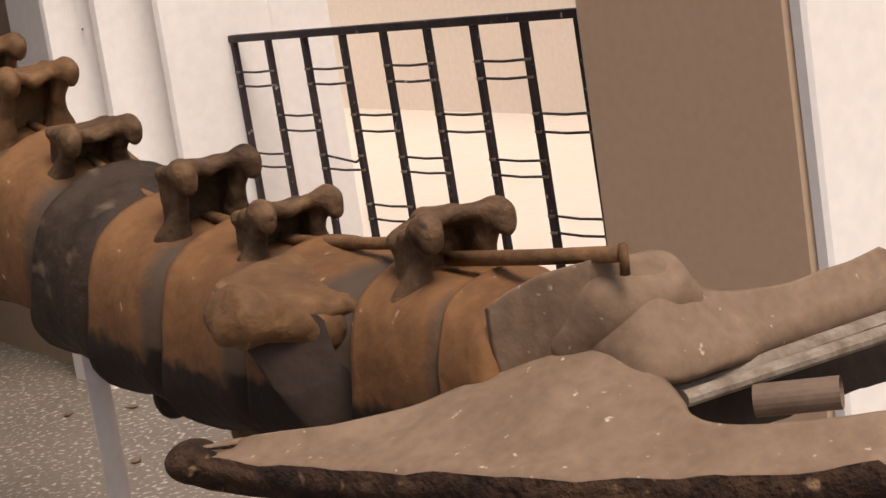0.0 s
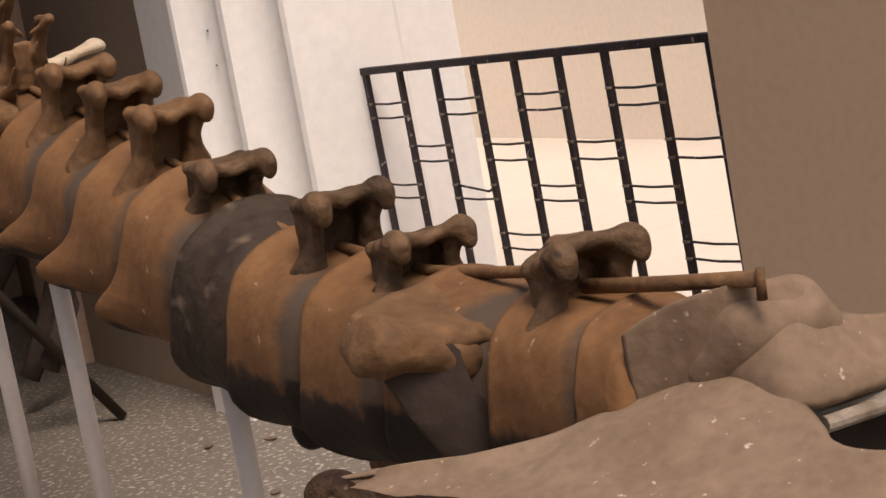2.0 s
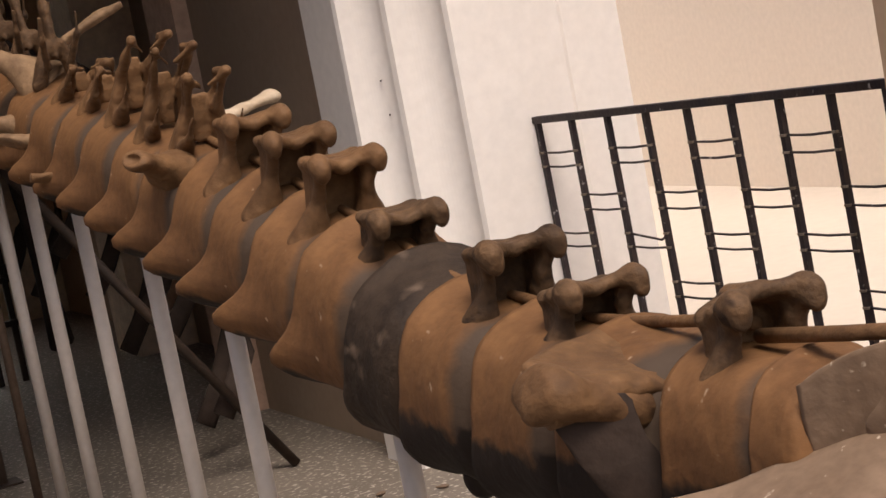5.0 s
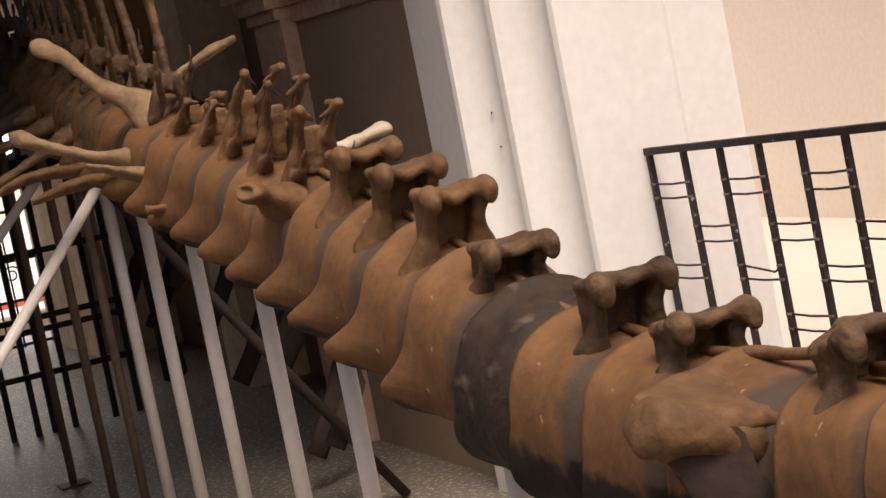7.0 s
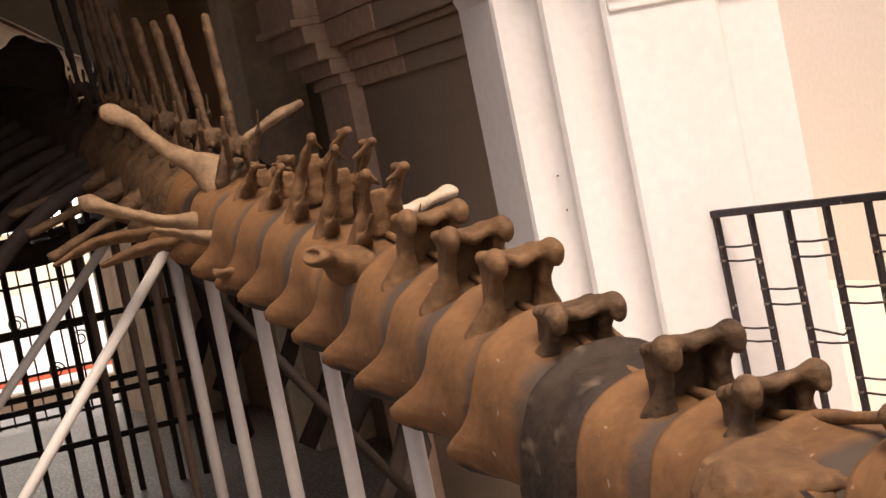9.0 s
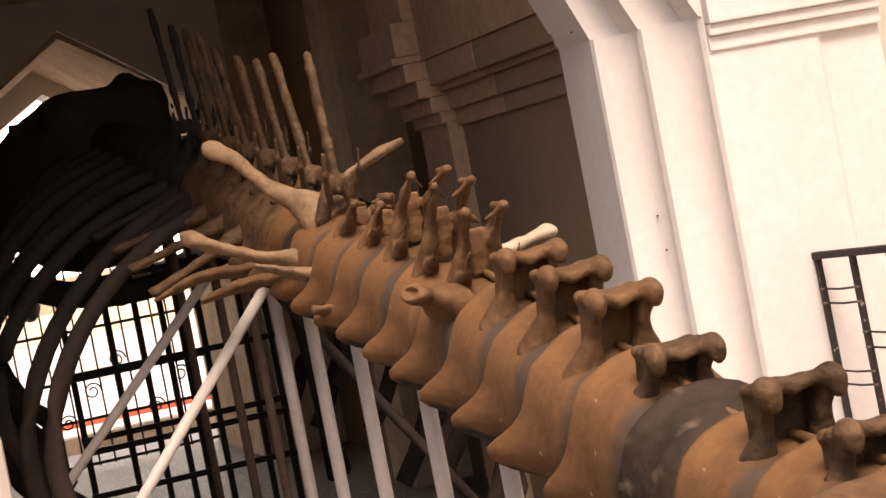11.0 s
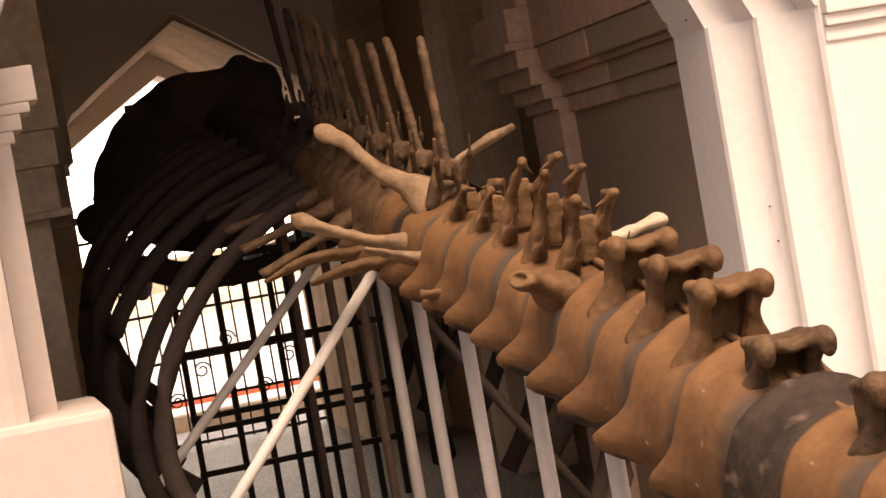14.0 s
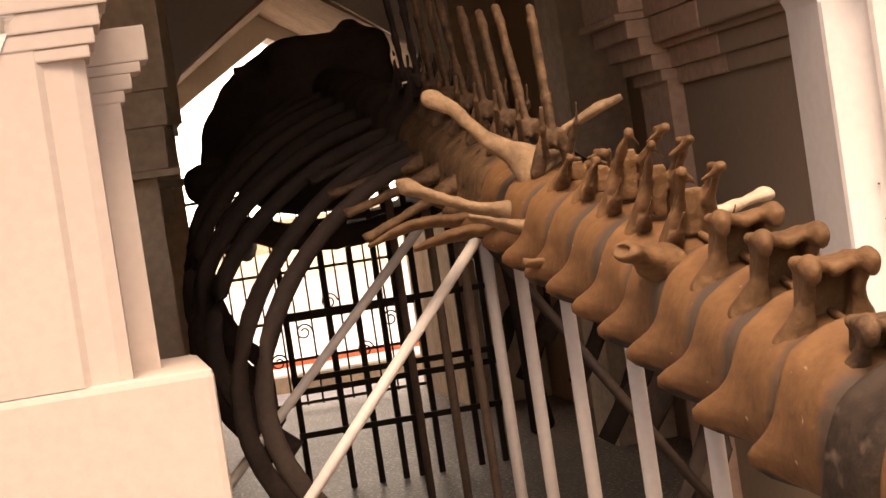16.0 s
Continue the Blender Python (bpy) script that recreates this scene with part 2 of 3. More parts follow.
# ---- ground, floor, roof ----
structure("ground", box_bm(-60, 60, -60, 60, -0.4, -0.06), GROUND, "pale dusty courtyard ground reaching to the horizon", "ground")
structure("floor", box_bm(-0.6, 3.3, -3, 13.4, -0.058, 0.0), FLOOR, "grey terrazzo floor with pale stone chips", "floor")
# the stretch south of the arch is an unseen overhang added for shade
structure("ceiling", box_bm(-0.75, 3.22, 4.3, 13.4, 3.6, 3.8), STONE, "dark plastered ceiling over the corridor, with an unseen shading overhang", "ceiling")


def arch_line(cx, half, spring, tip, n=16, round_top=False):
    """The left half of a pointed arch, from its springing to its tip."""
    if round_top:
        return [(cx - half * (1 - i / n) ** 0.72, spring + (tip - spring) * (1 - (1 - i / n) ** 1.45)) for i in range(n)] + [(cx, tip)]
    low = [(cx - half * (1 - 0.16 * (i / 6) ** 2), spring + (tip - spring) * 0.40 * math.sin(i / 6 * 1.45) / math.sin(1.45)) for i in range(7)]
    return low + [(low[-1][0] + (cx - low[-1][0]) * k / (n - 6), low[-1][1] + (tip - low[-1][1]) * (k / (n - 6)) ** 0.94) for k in range(1, n - 5)]


def arched_slab(x0, x1, y0, y1, z0, z1, cx, half, spring, tip, round_top=False):
    """A wall slab with a pointed arched opening right through it."""
    bm = bmesh.new()
    left = [(x0, z0), (cx - half, z0)] + arch_line(cx, half, spring, tip, 16, round_top)[(1 if z0 == spring else 0):] + [(cx, z1), (x0, z1)]
    right = [(x1, z0), (cx + half, z0)] + [(2 * cx - x, z) for x, z in arch_line(cx, half, spring, tip, 16, round_top)[(1 if z0 == spring else 0):]] + [(cx, z1), (x1, z1)]
    for pts in (left, right):
        a = [bm.verts.new((x, y0, z)) for x, z in pts]
        b = [bm.verts.new((x, y1, z)) for x, z in pts]
        bm.faces.new(a)
        bm.faces.new(b)
        for i in range(len(pts)):
            j = (i + 1) % len(pts)
            bm.faces.new((a[i], a[j], b[j], b[i]))
    bmesh.ops.recalc_face_normals(bm, faces=bm.faces[:])
    return bm


def moulding(x0, x1, y0, y1, steps, grow=(1, 1, 1, 1)):
    """Stacked bands round a plan: each step is (bottom, top, overhang); grow says which sides (x0, x1, y0, y1) overhang."""
    bm = bmesh.new()
    for z0, z1, o in steps:
        add_box(bm, x0 - o * grow[0], x1 + o * grow[1], y0 - o * grow[2], y1 + o * grow[3], z0, z1, bevel=0.006)
    return bm


# far end: a deep pointed passage, a paler inner arch, the bright court beyond
structure("wall_north", arched_slab(-0.3, 3.3, 11.5, 13.2, 0, 3.6, 1.48, 0.78, 1.98, 2.72), STONE, "weathered stone end wall with a deep pointed archway", "wall")
# pale band paints the lit reveal edge of the arch
structure("lit_edge_arch", arched_slab(0.52, 2.44, 11.44, 11.497, 1.9, 2.95, 1.48, 0.76, 1.98, 2.76), PLASTER, "pale band standing in for the lit edge of the pointed archway", "trim")
structure("wall_gateway", arched_slab(-0.3, 3.6, 13.22, 13.6, 0, 3.6, 1.53, 0.92, 1.75, 2.56), PLASTER, "pale plastered inner archway open to the court", "wall")
structure("parapet_north", box_bm(-4, 9, 14.6, 14.8, -0.06, 0.10), STONE, "low stone parapet across the far court", "parapet")
structure("wall_far_yellow", box_bm(-12, 16, 23.98, 24.4, 0.50, 0.82), mat("yellow_band", (0.82, 0.72, 0.48), (0.84, 0.77, 0.62), 0.9, 0.8, 0.1, 10), "low wall painted yellow across the far court", "wall")
structure("wall_far_white", box_bm(-12, 16, 24.0, 24.4, -0.06, 0.498), PLASTER, "low white plastered wall across the far court", "wall")
structure("wall_far_stone", box_bm(-12, 16, 24.5, 25.0, -0.06, 1.23), STONE, "old grey stone wall behind the yellow one", "wall")
structure("kerb_red", box_bm(-6, 10, 16.9, 17.04, -0.06, 0.03), mat("red_band", (0.55, 0.10, 0.05), (0.45, 0.12, 0.07), 0.8, 3, 0.1, 20), "red painted kerb in the far court", "kerb")

structure("pavement_north", box_bm(-12, 16, 13.45, 23.9, -0.06, -0.02), mat("white_paving", (0.80, 0.76, 0.70), (0.76, 0.71, 0.65), 0.9, 0.7, 0.1, 15), "pale sunlit paving of the far court", "pavement")
# emissive panel added to whiten the sky and brighten the passage
GLOW = bpy.data.materials.new("white_sky_glow")
GLOW.use_nodes = True
_e = GLOW.node_tree.nodes.new("ShaderNodeEmission")
_e.inputs[0].default_value, _e.inputs[1].default_value = (1.0, 0.97, 0.93, 1), 3.0
GLOW.node_tree.links.new(_e.outputs[0], GLOW.node_tree.nodes["Material Output"].inputs[0])
structure("backdrop_sky", box_bm(-30, 34, 42.0, 42.2, 0, 16), GLOW, "glowing panel standing in for white sky beyond the far court", "sky")

# compound pillar on the east side, stepped in three orders towards the corridor
def cove(cx, cy, r):
    """A quarter round hollow from the south face round to the west face, as plan points."""
    return [(cx + r * math.sin(a), cy + r * math.cos(a)) for a in [math.pi / 2 * k / 12 for k in range(13)]]


JAMB = [(2.34, 5.65), (2.262, 5.645), (2.262, 5.39), (2.268, 5.374)] + cove(2.297, 5.297, 0.075) + [(2.372, 5.285), (2.380, 5.266)] + cove(2.431, 5.179, 0.085) + [(2.516, 5.165), (2.526, 5.15), (2.89, 5.15), (2.91, 5.165), (3.11, 5.165), (3.11, 5.65)]
structure("pillar_1", prism_bm(JAMB, 0, 1.765), PLASTER, "white plastered compound pillar with stepped mouldings", "pillar")
structure("impost_1", moulding(2.53, 3.11, 5.152, 5.6, ((1.655, 1.70, 0.012), (1.70, 1.735, 0.028), (1.735, 1.842, 0.042)), (0, 0, 1, 0)), PLASTER, "white plaster impost moulding on the pillar", "moulding")
for i, (x_half, y0, y1, spring) in enumerate(((1.092, 5.385, 5.645, 1.765), (1.202, 5.27, 5.383, 1.765), (1.346, 5.15, 5.268, 1.765))):
    structure("arch_order_%d" % (i + 1), arched_slab(-0.5, 3.11, y0, y1, spring, 3.6, 1.17, x_half, spring, 3.1, True), PLASTER, "white plastered pointed arch across the corridor", "arch")
# one plaster in two colours: beige shaded west face, white slab for lit south
structure("pillar_2", prism_bm([(2.6, 2.665), (2.615, 2.65), (3.1, 2.65), (3.1, 3.30), (2.612, 3.30), (2.6, 3.288)], 0, 3.6), SHADE_BEIGE, "plain square pillar, plaster coloured beige for its shaded face", "pillar")
structure("pillar_2_lit_side", prism_bm([(2.604, 2.62), (2.612, 2.61), (3.1, 2.61), (3.1, 2.647), (2.604, 2.647)], 0, 3.6), PLASTER, "white slab added as the lit side of the square pillar", "pilaster")
structure("wall_south_east", box_bm(3.4, 3.7, -1.5, 2.0, 0, 3.6), PLASTER, "white plastered wall beside the opening", "wall")
structure("wall_courtyard", box_bm(6.5, 6.9, -8, 18, -0.4, 3.6), CREAM, "sunlit cream plastered courtyard wall", "wall")
structure("pavement_east", box_bm(3.3, 6.5, -6, 16, -0.06, -0.02), PAVING, "pale cream paving of the side court", "pavement")
# out of view, added to cut western sky light on west-facing surfaces
structure("sky_block_west", box_bm(-6.4, -6.0, -14, 24, -0.4, 4.4), SHADE_BEIGE, "unseen plain wall added to block the western sky", "wall")

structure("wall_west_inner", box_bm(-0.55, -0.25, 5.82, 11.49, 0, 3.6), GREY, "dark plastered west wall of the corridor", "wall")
# out of view, added so low western light misses the bone undersides
structure("light_block_south_west", box_bm(-1.1, -0.85, -2.0, 5.14, 0, 1.05), PLASTER, "unseen low wall added to block low western light", "parapet")

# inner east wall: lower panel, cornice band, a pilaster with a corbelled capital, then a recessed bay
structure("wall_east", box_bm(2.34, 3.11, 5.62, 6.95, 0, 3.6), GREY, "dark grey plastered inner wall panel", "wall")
BANDS = ((1.635, 1.70, 0.02), (1.70, 1.775, 0.04), (1.775, 1.80, 0.07), (1.80, 1.90, 0.10))
structure("cornice_east", moulding(2.338, 2.6, 5.63, 6.385, BANDS, (1, 0, 0, 0)), GREY, "grey plaster cornice band", "cornice")
structure("cornice_east_old", moulding(2.334, 2.6, 6.39, 6.93, BANDS, (1, 0, 0, 0)), PINK, "old pink plaster cornice band", "cornice")
structure("upper_wall_east", box_bm(2.225, 2.6, 5.62, 6.95, 1.902, 3.6), PINK, "old pink plastered upper wall", "wall")
structure("pilaster_east", box_bm(2.28, 3.0, 6.955, 7.30, 0, 1.655), PINK, "old pink plastered pilaster", "pilaster")
structure("capital_east", moulding(2.28, 3.0, 6.955, 7.30, ((1.655, 1.70, 0.02), (1.70, 1.76, 0.05), (1.76, 1.83, 0.09), (1.83, 1.90, 0.13), (1.90, 1.93, 0.17), (1.93, 2.06, 0.15), (2.06, 3.6, 0.10)), (1, 0, 0, 1)), PINK, "corbelled pink plaster capital with stepped bands", "capital")
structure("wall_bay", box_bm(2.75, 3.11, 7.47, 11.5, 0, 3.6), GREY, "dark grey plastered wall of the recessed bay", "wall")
structure("pilaster_far", box_bm(2.45, 2.745, 9.0, 9.4, 0, 3.6), STONE, "dark stone pilaster of the bay", "pilaster")

BAR = mat("rusty_grey_steel", (0.28, 0.23, 0.18), (0.13, 0.09, 0.06), 0.6, 20, 0.3, 90)

# ---- railing between the pillars ----
rail = tagged(new("railing"), "black steel railing with upright bars and paired wire rungs", "railing")
part("top_rail", box_bm(-0.013, 0.013, -1.85, 0.0, 0.99, 1.012, bevel=0.003), STEEL, rail)
POSTS = [-0.03 - 0.208 * i for i in range(9)]
for y in POSTS:
    part("bar", box_bm(-0.008, 0.008, y - 0.009, y + 0.009, 0.0, 0.992), STEEL, rail)
for i in range(8):
    for z in ((0.90, 0.857, 0.652, 0.612, 0.41, 0.37) if i % 2 == 0 else (0.768, 0.723, 0.515, 0.473, 0.27, 0.23)):
        bend = -0.004 if (i, z) != (2, 0.652) else -0.02
        part("rung", tube_bm([(0, POSTS[i] + 0.012, z), (0, POSTS[i] - (0.104 if bend > -0.01 else 0.17), z + bend), (0, POSTS[i + 1] - 0.012, z)], [0.0036] * 3, 6), STEEL, rail)
        for y in (POSTS[i], POSTS[i + 1]):
            part("weld", box_bm(-0.0105, 0.0, y - 0.0105, y + 0.0105, z - 0.0035, z + 0.0035, bevel=0.002), BAR, rail, "pale weld spot")
rail.matrix_basis = pose(2.75, 5.147, 0.0, -1.3, 0, 0)
structure("rail_kerb", box_bm(2.68, 2.82, 3.30, 5.15, 0.0, 0.06), PLASTER, "low white plastered sill under the railing", "sill")

# ---- west arcade ----
# pedestal, pillars and capitals here use the plaster dimmed for weaker light
structure("pedestal_1", box_bm(-0.6, 0.322, 5.15, 5.80, 0, 1.0, bevel=0.022), DIM_PLASTER, "white plastered square pedestal with worn edges", "pedestal")
structure("column_1", prism_bm([(-0.55, 5.16), (-0.02, 5.16), (0.0, 5.175), (0.075, 5.185), (0.11, 5.20), (0.115, 5.30), (0.115, 5.42), (-0.55, 5.42)], 1.0, 1.97), DIM_PLASTER, "white plastered pillar with a stepped corner", "pillar")
structure("capital_1", moulding(-0.55, 0.115, 5.165, 5.42, ((1.865, 1.90, 0.012), (1.90, 1.945, 0.03), (1.945, 2.0, 0.05), (2.0, 2.12, 0.075)), (0, 1, 0.3, 0)), DIM_PLASTER, "white moulded capital in stepped bands", "capital")
structure("column_2", box_bm(-0.5, 0.195, 5.43, 5.61, 1.0, 1.75), DIM_PLASTER, "white plastered pillar behind the first", "pillar")
structure("capital_2", moulding(-0.5, 0.195, 5.43, 5.61, ((1.75, 1.785, 0.015), (1.785, 1.83, 0.04), (1.83, 1.86, 0.07), (1.86, 1.96, 0.095)), (0, 1, 0, 0)), DIM_PLASTER, "white moulded capital behind the first", "capital")
structure("column_3", box_bm(-0.3, 0.37, 7.6, 8.2, 0, 1.58), STONE, "dark weathered inner pillar", "pillar")
structure("capital_3", moulding(-0.3, 0.37, 7.6, 8.2, ((1.58, 1.61, 0.09), (1.61, 1.78, 0.05), (1.78, 1.92, 0.07), (1.92, 3.6, 0.09)), (0, 1, 1, 1)), STONE, "dark stepped stone capital of the inner pillar", "capital")
structure("column_4", box_bm(-0.3, 0.475, 10.2, 10.8, 0, 1.4), STONE, "weathered stone pillar near the archway", "pillar")
structure("capital_4", moulding(-0.3, 0.50, 10.2, 10.8, ((1.40, 1.44, 0.03), (1.44, 1.58, 0.06), (1.58, 1.62, 0.13), (1.62, 1.9, 0.11), (1.9, 3.6, 0.16)), (0, 1, 1, 1)), STONE, "stepped stone capital near the archway", "capital")

# ---- whale skeleton ----
whale = tagged(new("whale_skeleton"), "mounted brown whale skeleton running along the corridor on pipe supports", "skeleton")
SX = 1.28


def spine_z(y):
    return float(np.interp(y, [1.2, 1.68, 1.91, 2.15, 2.38, 2.62, 2.83, 3.03, 3.25, 3.46, 3.67, 4.06, 4.3, 5.0, 6.2, 7.3, 9.5], [0.84, 0.825, 0.81, 0.795, 0.79, 0.805, 0.835, 0.89, 0.945, 0.995, 1.04, 1.11, 1.16, 1.27, 1.48, 1.68, 2.0]))


def vert_pose(y):
    s = (spine_z(y + 0.2) - spine_z(y - 0.2)) / 0.4
    return pose(SX, y, spine_z(y), math.degrees(math.atan(s)), 0, 0)


def centrum(length, r, seed, lip=1.0):
    """A drum-shaped vertebral body: sharp head end, slightly hollow flank, rounded shoulder at the tail end, two keels underneath."""
    bm = bmesh.new()
    h, sides = length / 2, 56
    prof = [(1.0, 0.0), (1.0, 0.6), (0.99, 0.96), (0.965, 1.0), (0.90, 0.985), (0.66, 0.955), (0.35, 0.935), (0.0, 0.925), (-0.28, 0.925), (-0.46, 0.92), (-0.54, 0.90), (-0.60, 0.895), (-0.74, 0.865), (-0.88, 0.79), (-0.97, 0.68), (-1.0, 0.55), (-1.0, 0.0)]
    rings = []
    for u, k in prof:
        if k == 0:
            rings.append([bm.verts.new((0, u * h, 0))])
            continue
        ring = []
        for j in range(sides):
            a = 2 * math.pi * j / sides
            c, s = math.cos(a), math.sin(a)
            q = r * k * (1 + 0.035 * noise.noise((c * 1.5 + seed, s * 1.5, u + seed * 3)) + 0.012 * noise.noise((c * 6 + seed, s * 6, u * 4)))
            lobe = 0.0
            for at in (-math.pi * 0.83, -math.pi * 0.17):
                w = abs((a - at + math.pi) % (2 * math.pi) - math.pi)
                lobe += math.exp(-(w / 0.36) ** 2) * (0.10 + 0.90 * max(0, u + 0.1) ** 1.2)
            if lip > 0.9:
                for at in (math.pi * 0.72, math.pi * 0.28):
                    q *= 1 - 0.09 * math.exp(-(abs(a - at) / 0.55) ** 2)
            q *= 1 - 0.15 * math.exp(-(abs(a - math.pi / 2) / 0.42) ** 2) * (0.5 - 0.5 * u)
            x = q * c * 1.04
            x = x if abs(x) < 0.74 * r else math.copysign(0.74 * r + (abs(x) - 0.74 * r) * 0.62, x)
            x += math.copysign(lobe * lip * 0.44 * r, c)
            ring.append(bm.verts.new((x, u * h + 0.05 * lobe * lip + 0.004 * noise.noise((c * 3, s * 3, seed + u)), q * s)))
        rings.append(ring)
    for a, b in zip(rings, rings[1:]):
        for k in range(sides):
            m = (k + 1) % sides
            if len(a) == 1:
                bm.faces.new((a[0], b[k], b[m]))
            elif len(b) == 1:
                bm.faces.new((a[k], b[0], a[m]))
            else:
                bm.faces.new((a[k], b[k], b[m], a[m]))
    bmesh.ops.recalc_face_normals(bm, faces=bm.faces[:])
    return bm


def arch_low(r, s, seed, dy=-0.07, dip=0.022):
    """Short neural arch of the tail: a saddle slung between two blunt horns on slender necks, over a dark cave that opens towards the tail."""
    p = []
    top, foot = r * 0.9 + 0.058 * s, r * 0.66
    mid, hh = (top + foot) / 2, (top - foot) / 2
    p += [("slab", (0, dy + 0.072, mid - 0.012), (0.034, 0.001, hh - 0.022), 0.007)]
    for k in (-1, 1):
        p += [("rod", (k * 0.062, dy + 0.050, foot - 0.020), (k * 0.046, dy + 0.016, mid), 0.024 + 0.010 * s, 0.0085), ("rod", (k * 0.046, dy + 0.016, mid), (k * 0.054, dy - 0.006, top - 0.016), 0.0085, 0.0135),
              ("egg", (k * 0.056, dy - 0.014, top - 0.009), (0.0165, 0.026, 0.0165)), ("egg", (k * 0.055, dy - 0.026, top - 0.026), (0.0125, 0.010, 0.014)),
              ("slab", (k * 0.046, dy + 0.046, mid - 0.010), (0.0005, 0.026, hh - 0.014), 0.006)]
        for f in (0.0, 0.33, 0.66, 1.0):
            p += [("rod", (k * 0.052, dy - 0.008 + 0.074 * f, top - 0.005 - 0.018 * f), (0, dy + 0.010 + 0.062 * f, top - 0.008 - dip - 0.006 * f), 0.0120 - 0.003 * f, 0.0085)]
    p += [("-egg", (0.0, dy - 0.002, mid - 0.014), (0.0380, 0.062, hh * 0.66))]
    return blend_bm(p, 0.0046, 0.014, 0.0024, seed)


def arch_fork(r, s, seed, tilt=0.0):
    """Taller arch leaning back: two thin flattened blades with crested ends, a web between them and small fingers in front."""
    p, b = [], r * 0.78
    p += [("slab", (0, 0.022, b + s * 0.38), (0.012, 0.001, s * 0.26), 0.005)]
    for k in (-1, 1):
        p += [("rod", (k * 0.050, 0.050, b - 0.015), (k * 0.031, 0.004, b + s * 0.50), 0.030, 0.0105), ("rod", (k * 0.031, 0.004, b + s * 0.50), (k * 0.042, -0.044 - tilt * s, b + s - 0.004), 0.0105, 0.0060),
              ("rod", (k * 0.044, 0.070, b), (k * 0.029, 0.030, b + s * 0.50), 0.022, 0.009), ("rod", (k * 0.029, 0.030, b + s * 0.50), (k * 0.036, -0.004 - tilt * s, b + s * 0.92), 0.009, 0.0050),
              ("rod", (k * 0.043, -0.050 - tilt * s, b + s - 0.006), (k * 0.036, 0.002 - tilt * s, b + s * 0.93), 0.0075, 0.005), ("rod", (k * 0.043, -0.048 - tilt * s, b + s - 0.008), (k * 0.010, -0.020 - tilt * s * 0.8, b + s * 0.80), 0.0065, 0.005),
              ("rod", (k * 0.052, 0.0, b + 0.01), (k * 0.057, -0.055, b + 0.045), 0.020, 0.007), ("rod", (k * 0.057, -0.055, b + 0.045), (k * 0.055, -0.088, b + 0.092), 0.007, 0.0035)]
    p += [("-egg", (0.0, -0.060, b + s * 0.46), (0.025, 0.066, s * 0.30))]
    return blend_bm(p, 0.0050, 0.010, 0.0030, seed)


def arch_tall(r, s, seed, lean=0.12):
    """Long flattened neural spine on two pillars: it leans, straightens towards a thickened tip, and carries small forward prongs."""
    b = r * 0.82
    p = []
    for k in (-1, 1):
        p += [("rod", (k * 0.05, 0.02, b), (k * 0.020, 0.01, b + 0.10), 0.020, 0.016), ("rod", (k * 0.03, -0.02, b + 0.05), (k * 0.046, -0.07, b + 0.13), 0.012, 0.008),
              ("rod", (k * 0.046, -0.07, b + 0.13), (k * 0.048, -0.085, b + 0.19), 0.008, 0.005)]
    axis = [(0.01, 0.07), (0.34 * s * lean, 0.10 + 0.28 * s), (0.66 * s * lean, 0.10 + 0.62 * s), (0.86 * s * lean, 0.10 + 0.88 * s), (s * lean, 0.10 + s)]
    for w, half in ((-1, 0.0085), (0, 0.0105), (1, 0.0085)):
        for j in range(4):
            wide = (0.020, 0.017, 0.014, 0.015, 0.010)
            (y0, z0), (y1, z1) = axis[j], axis[j + 1]
            p += [("rod", (0, y0 + w * wide[j], b + z0), (0, y1 + w * wide[j + 1], b + z1), half, half + (0.0015 if j == 2 else 0.0))]
    return blend_bm(p, 0.0075, 0.012, 0.0024, seed)


def bone_bm(points, radii, seed, sides=18, rough=0.0045):
    """A long flattened bone swept smoothly through points, with a lumpy, worn surface."""
    def along(p, u):
        q = u * (len(p) - 1)
        i = min(int(q), len(p) - 2)
        p0, p1, p2, p3 = (Vector(p[max(0, min(len(p) - 1, j))]) for j in (i - 1, i, i + 1, i + 2))
        f = q - i
        return 0.5 * ((2 * p1) + (p2 - p0) * f + (2 * p0 - 5 * p1 + 4 * p2 - p3) * f * f + (3 * p1 - p0 - 3 * p2 + p3) * f ** 3)
    n = 34
    size = [along([(a, b, 0) for a, b in radii], j / n) for j in range(n + 1)]
    bm = tube_bm([along(points, j / n) for j in range(n + 1)], [(max(0.003, q.x), max(0.003, q.y)) for q in size], sides)
    for v in bm.verts:
        c = v.co
        v.co = c + Vector((noise.noise(c * 22 + Vector((seed, 0, 0))), noise.noise(c * 22 + Vector((0, seed, 7))), noise.noise(c * 22 + Vector((3, 0, seed))))) * rough + Vector((noise.noise(c * 60), noise.noise(c * 61), noise.noise(c * 59))) * rough * 0.5
    return bm


def process(a, b, ra, rb, seed, flat=0.7):
    """A side process from a to b that flares to a blunt, hollowed end."""
    a, b = Vector(a), Vector(b)
    m = a.lerp(b, 0.55)
    h = b + (b - a).normalized() * rb * 0.9
    bm = blend_bm([("rod", a, a.lerp(b, 0.25), ra * 1.25, ra * 0.8), ("rod", a, m, ra, min(ra, rb) * 0.72), ("rod", m, b, min(ra, rb) * 0.72, rb), ("egg", b, (rb * 0.8, rb * 1.3, rb * 0.8)), ("-egg", h, (rb * 0.55, rb * 0.7, rb * 0.45))], 0.0070, 0.02, 0.0032, seed)
    for v in bm.verts:
        c = a + (b - a) * max(0, min(1, (v.co - a).dot(b - a) / (b - a).length_squared))
        v.co.z = c.z + (v.co.z - c.z) * flat
    return bm


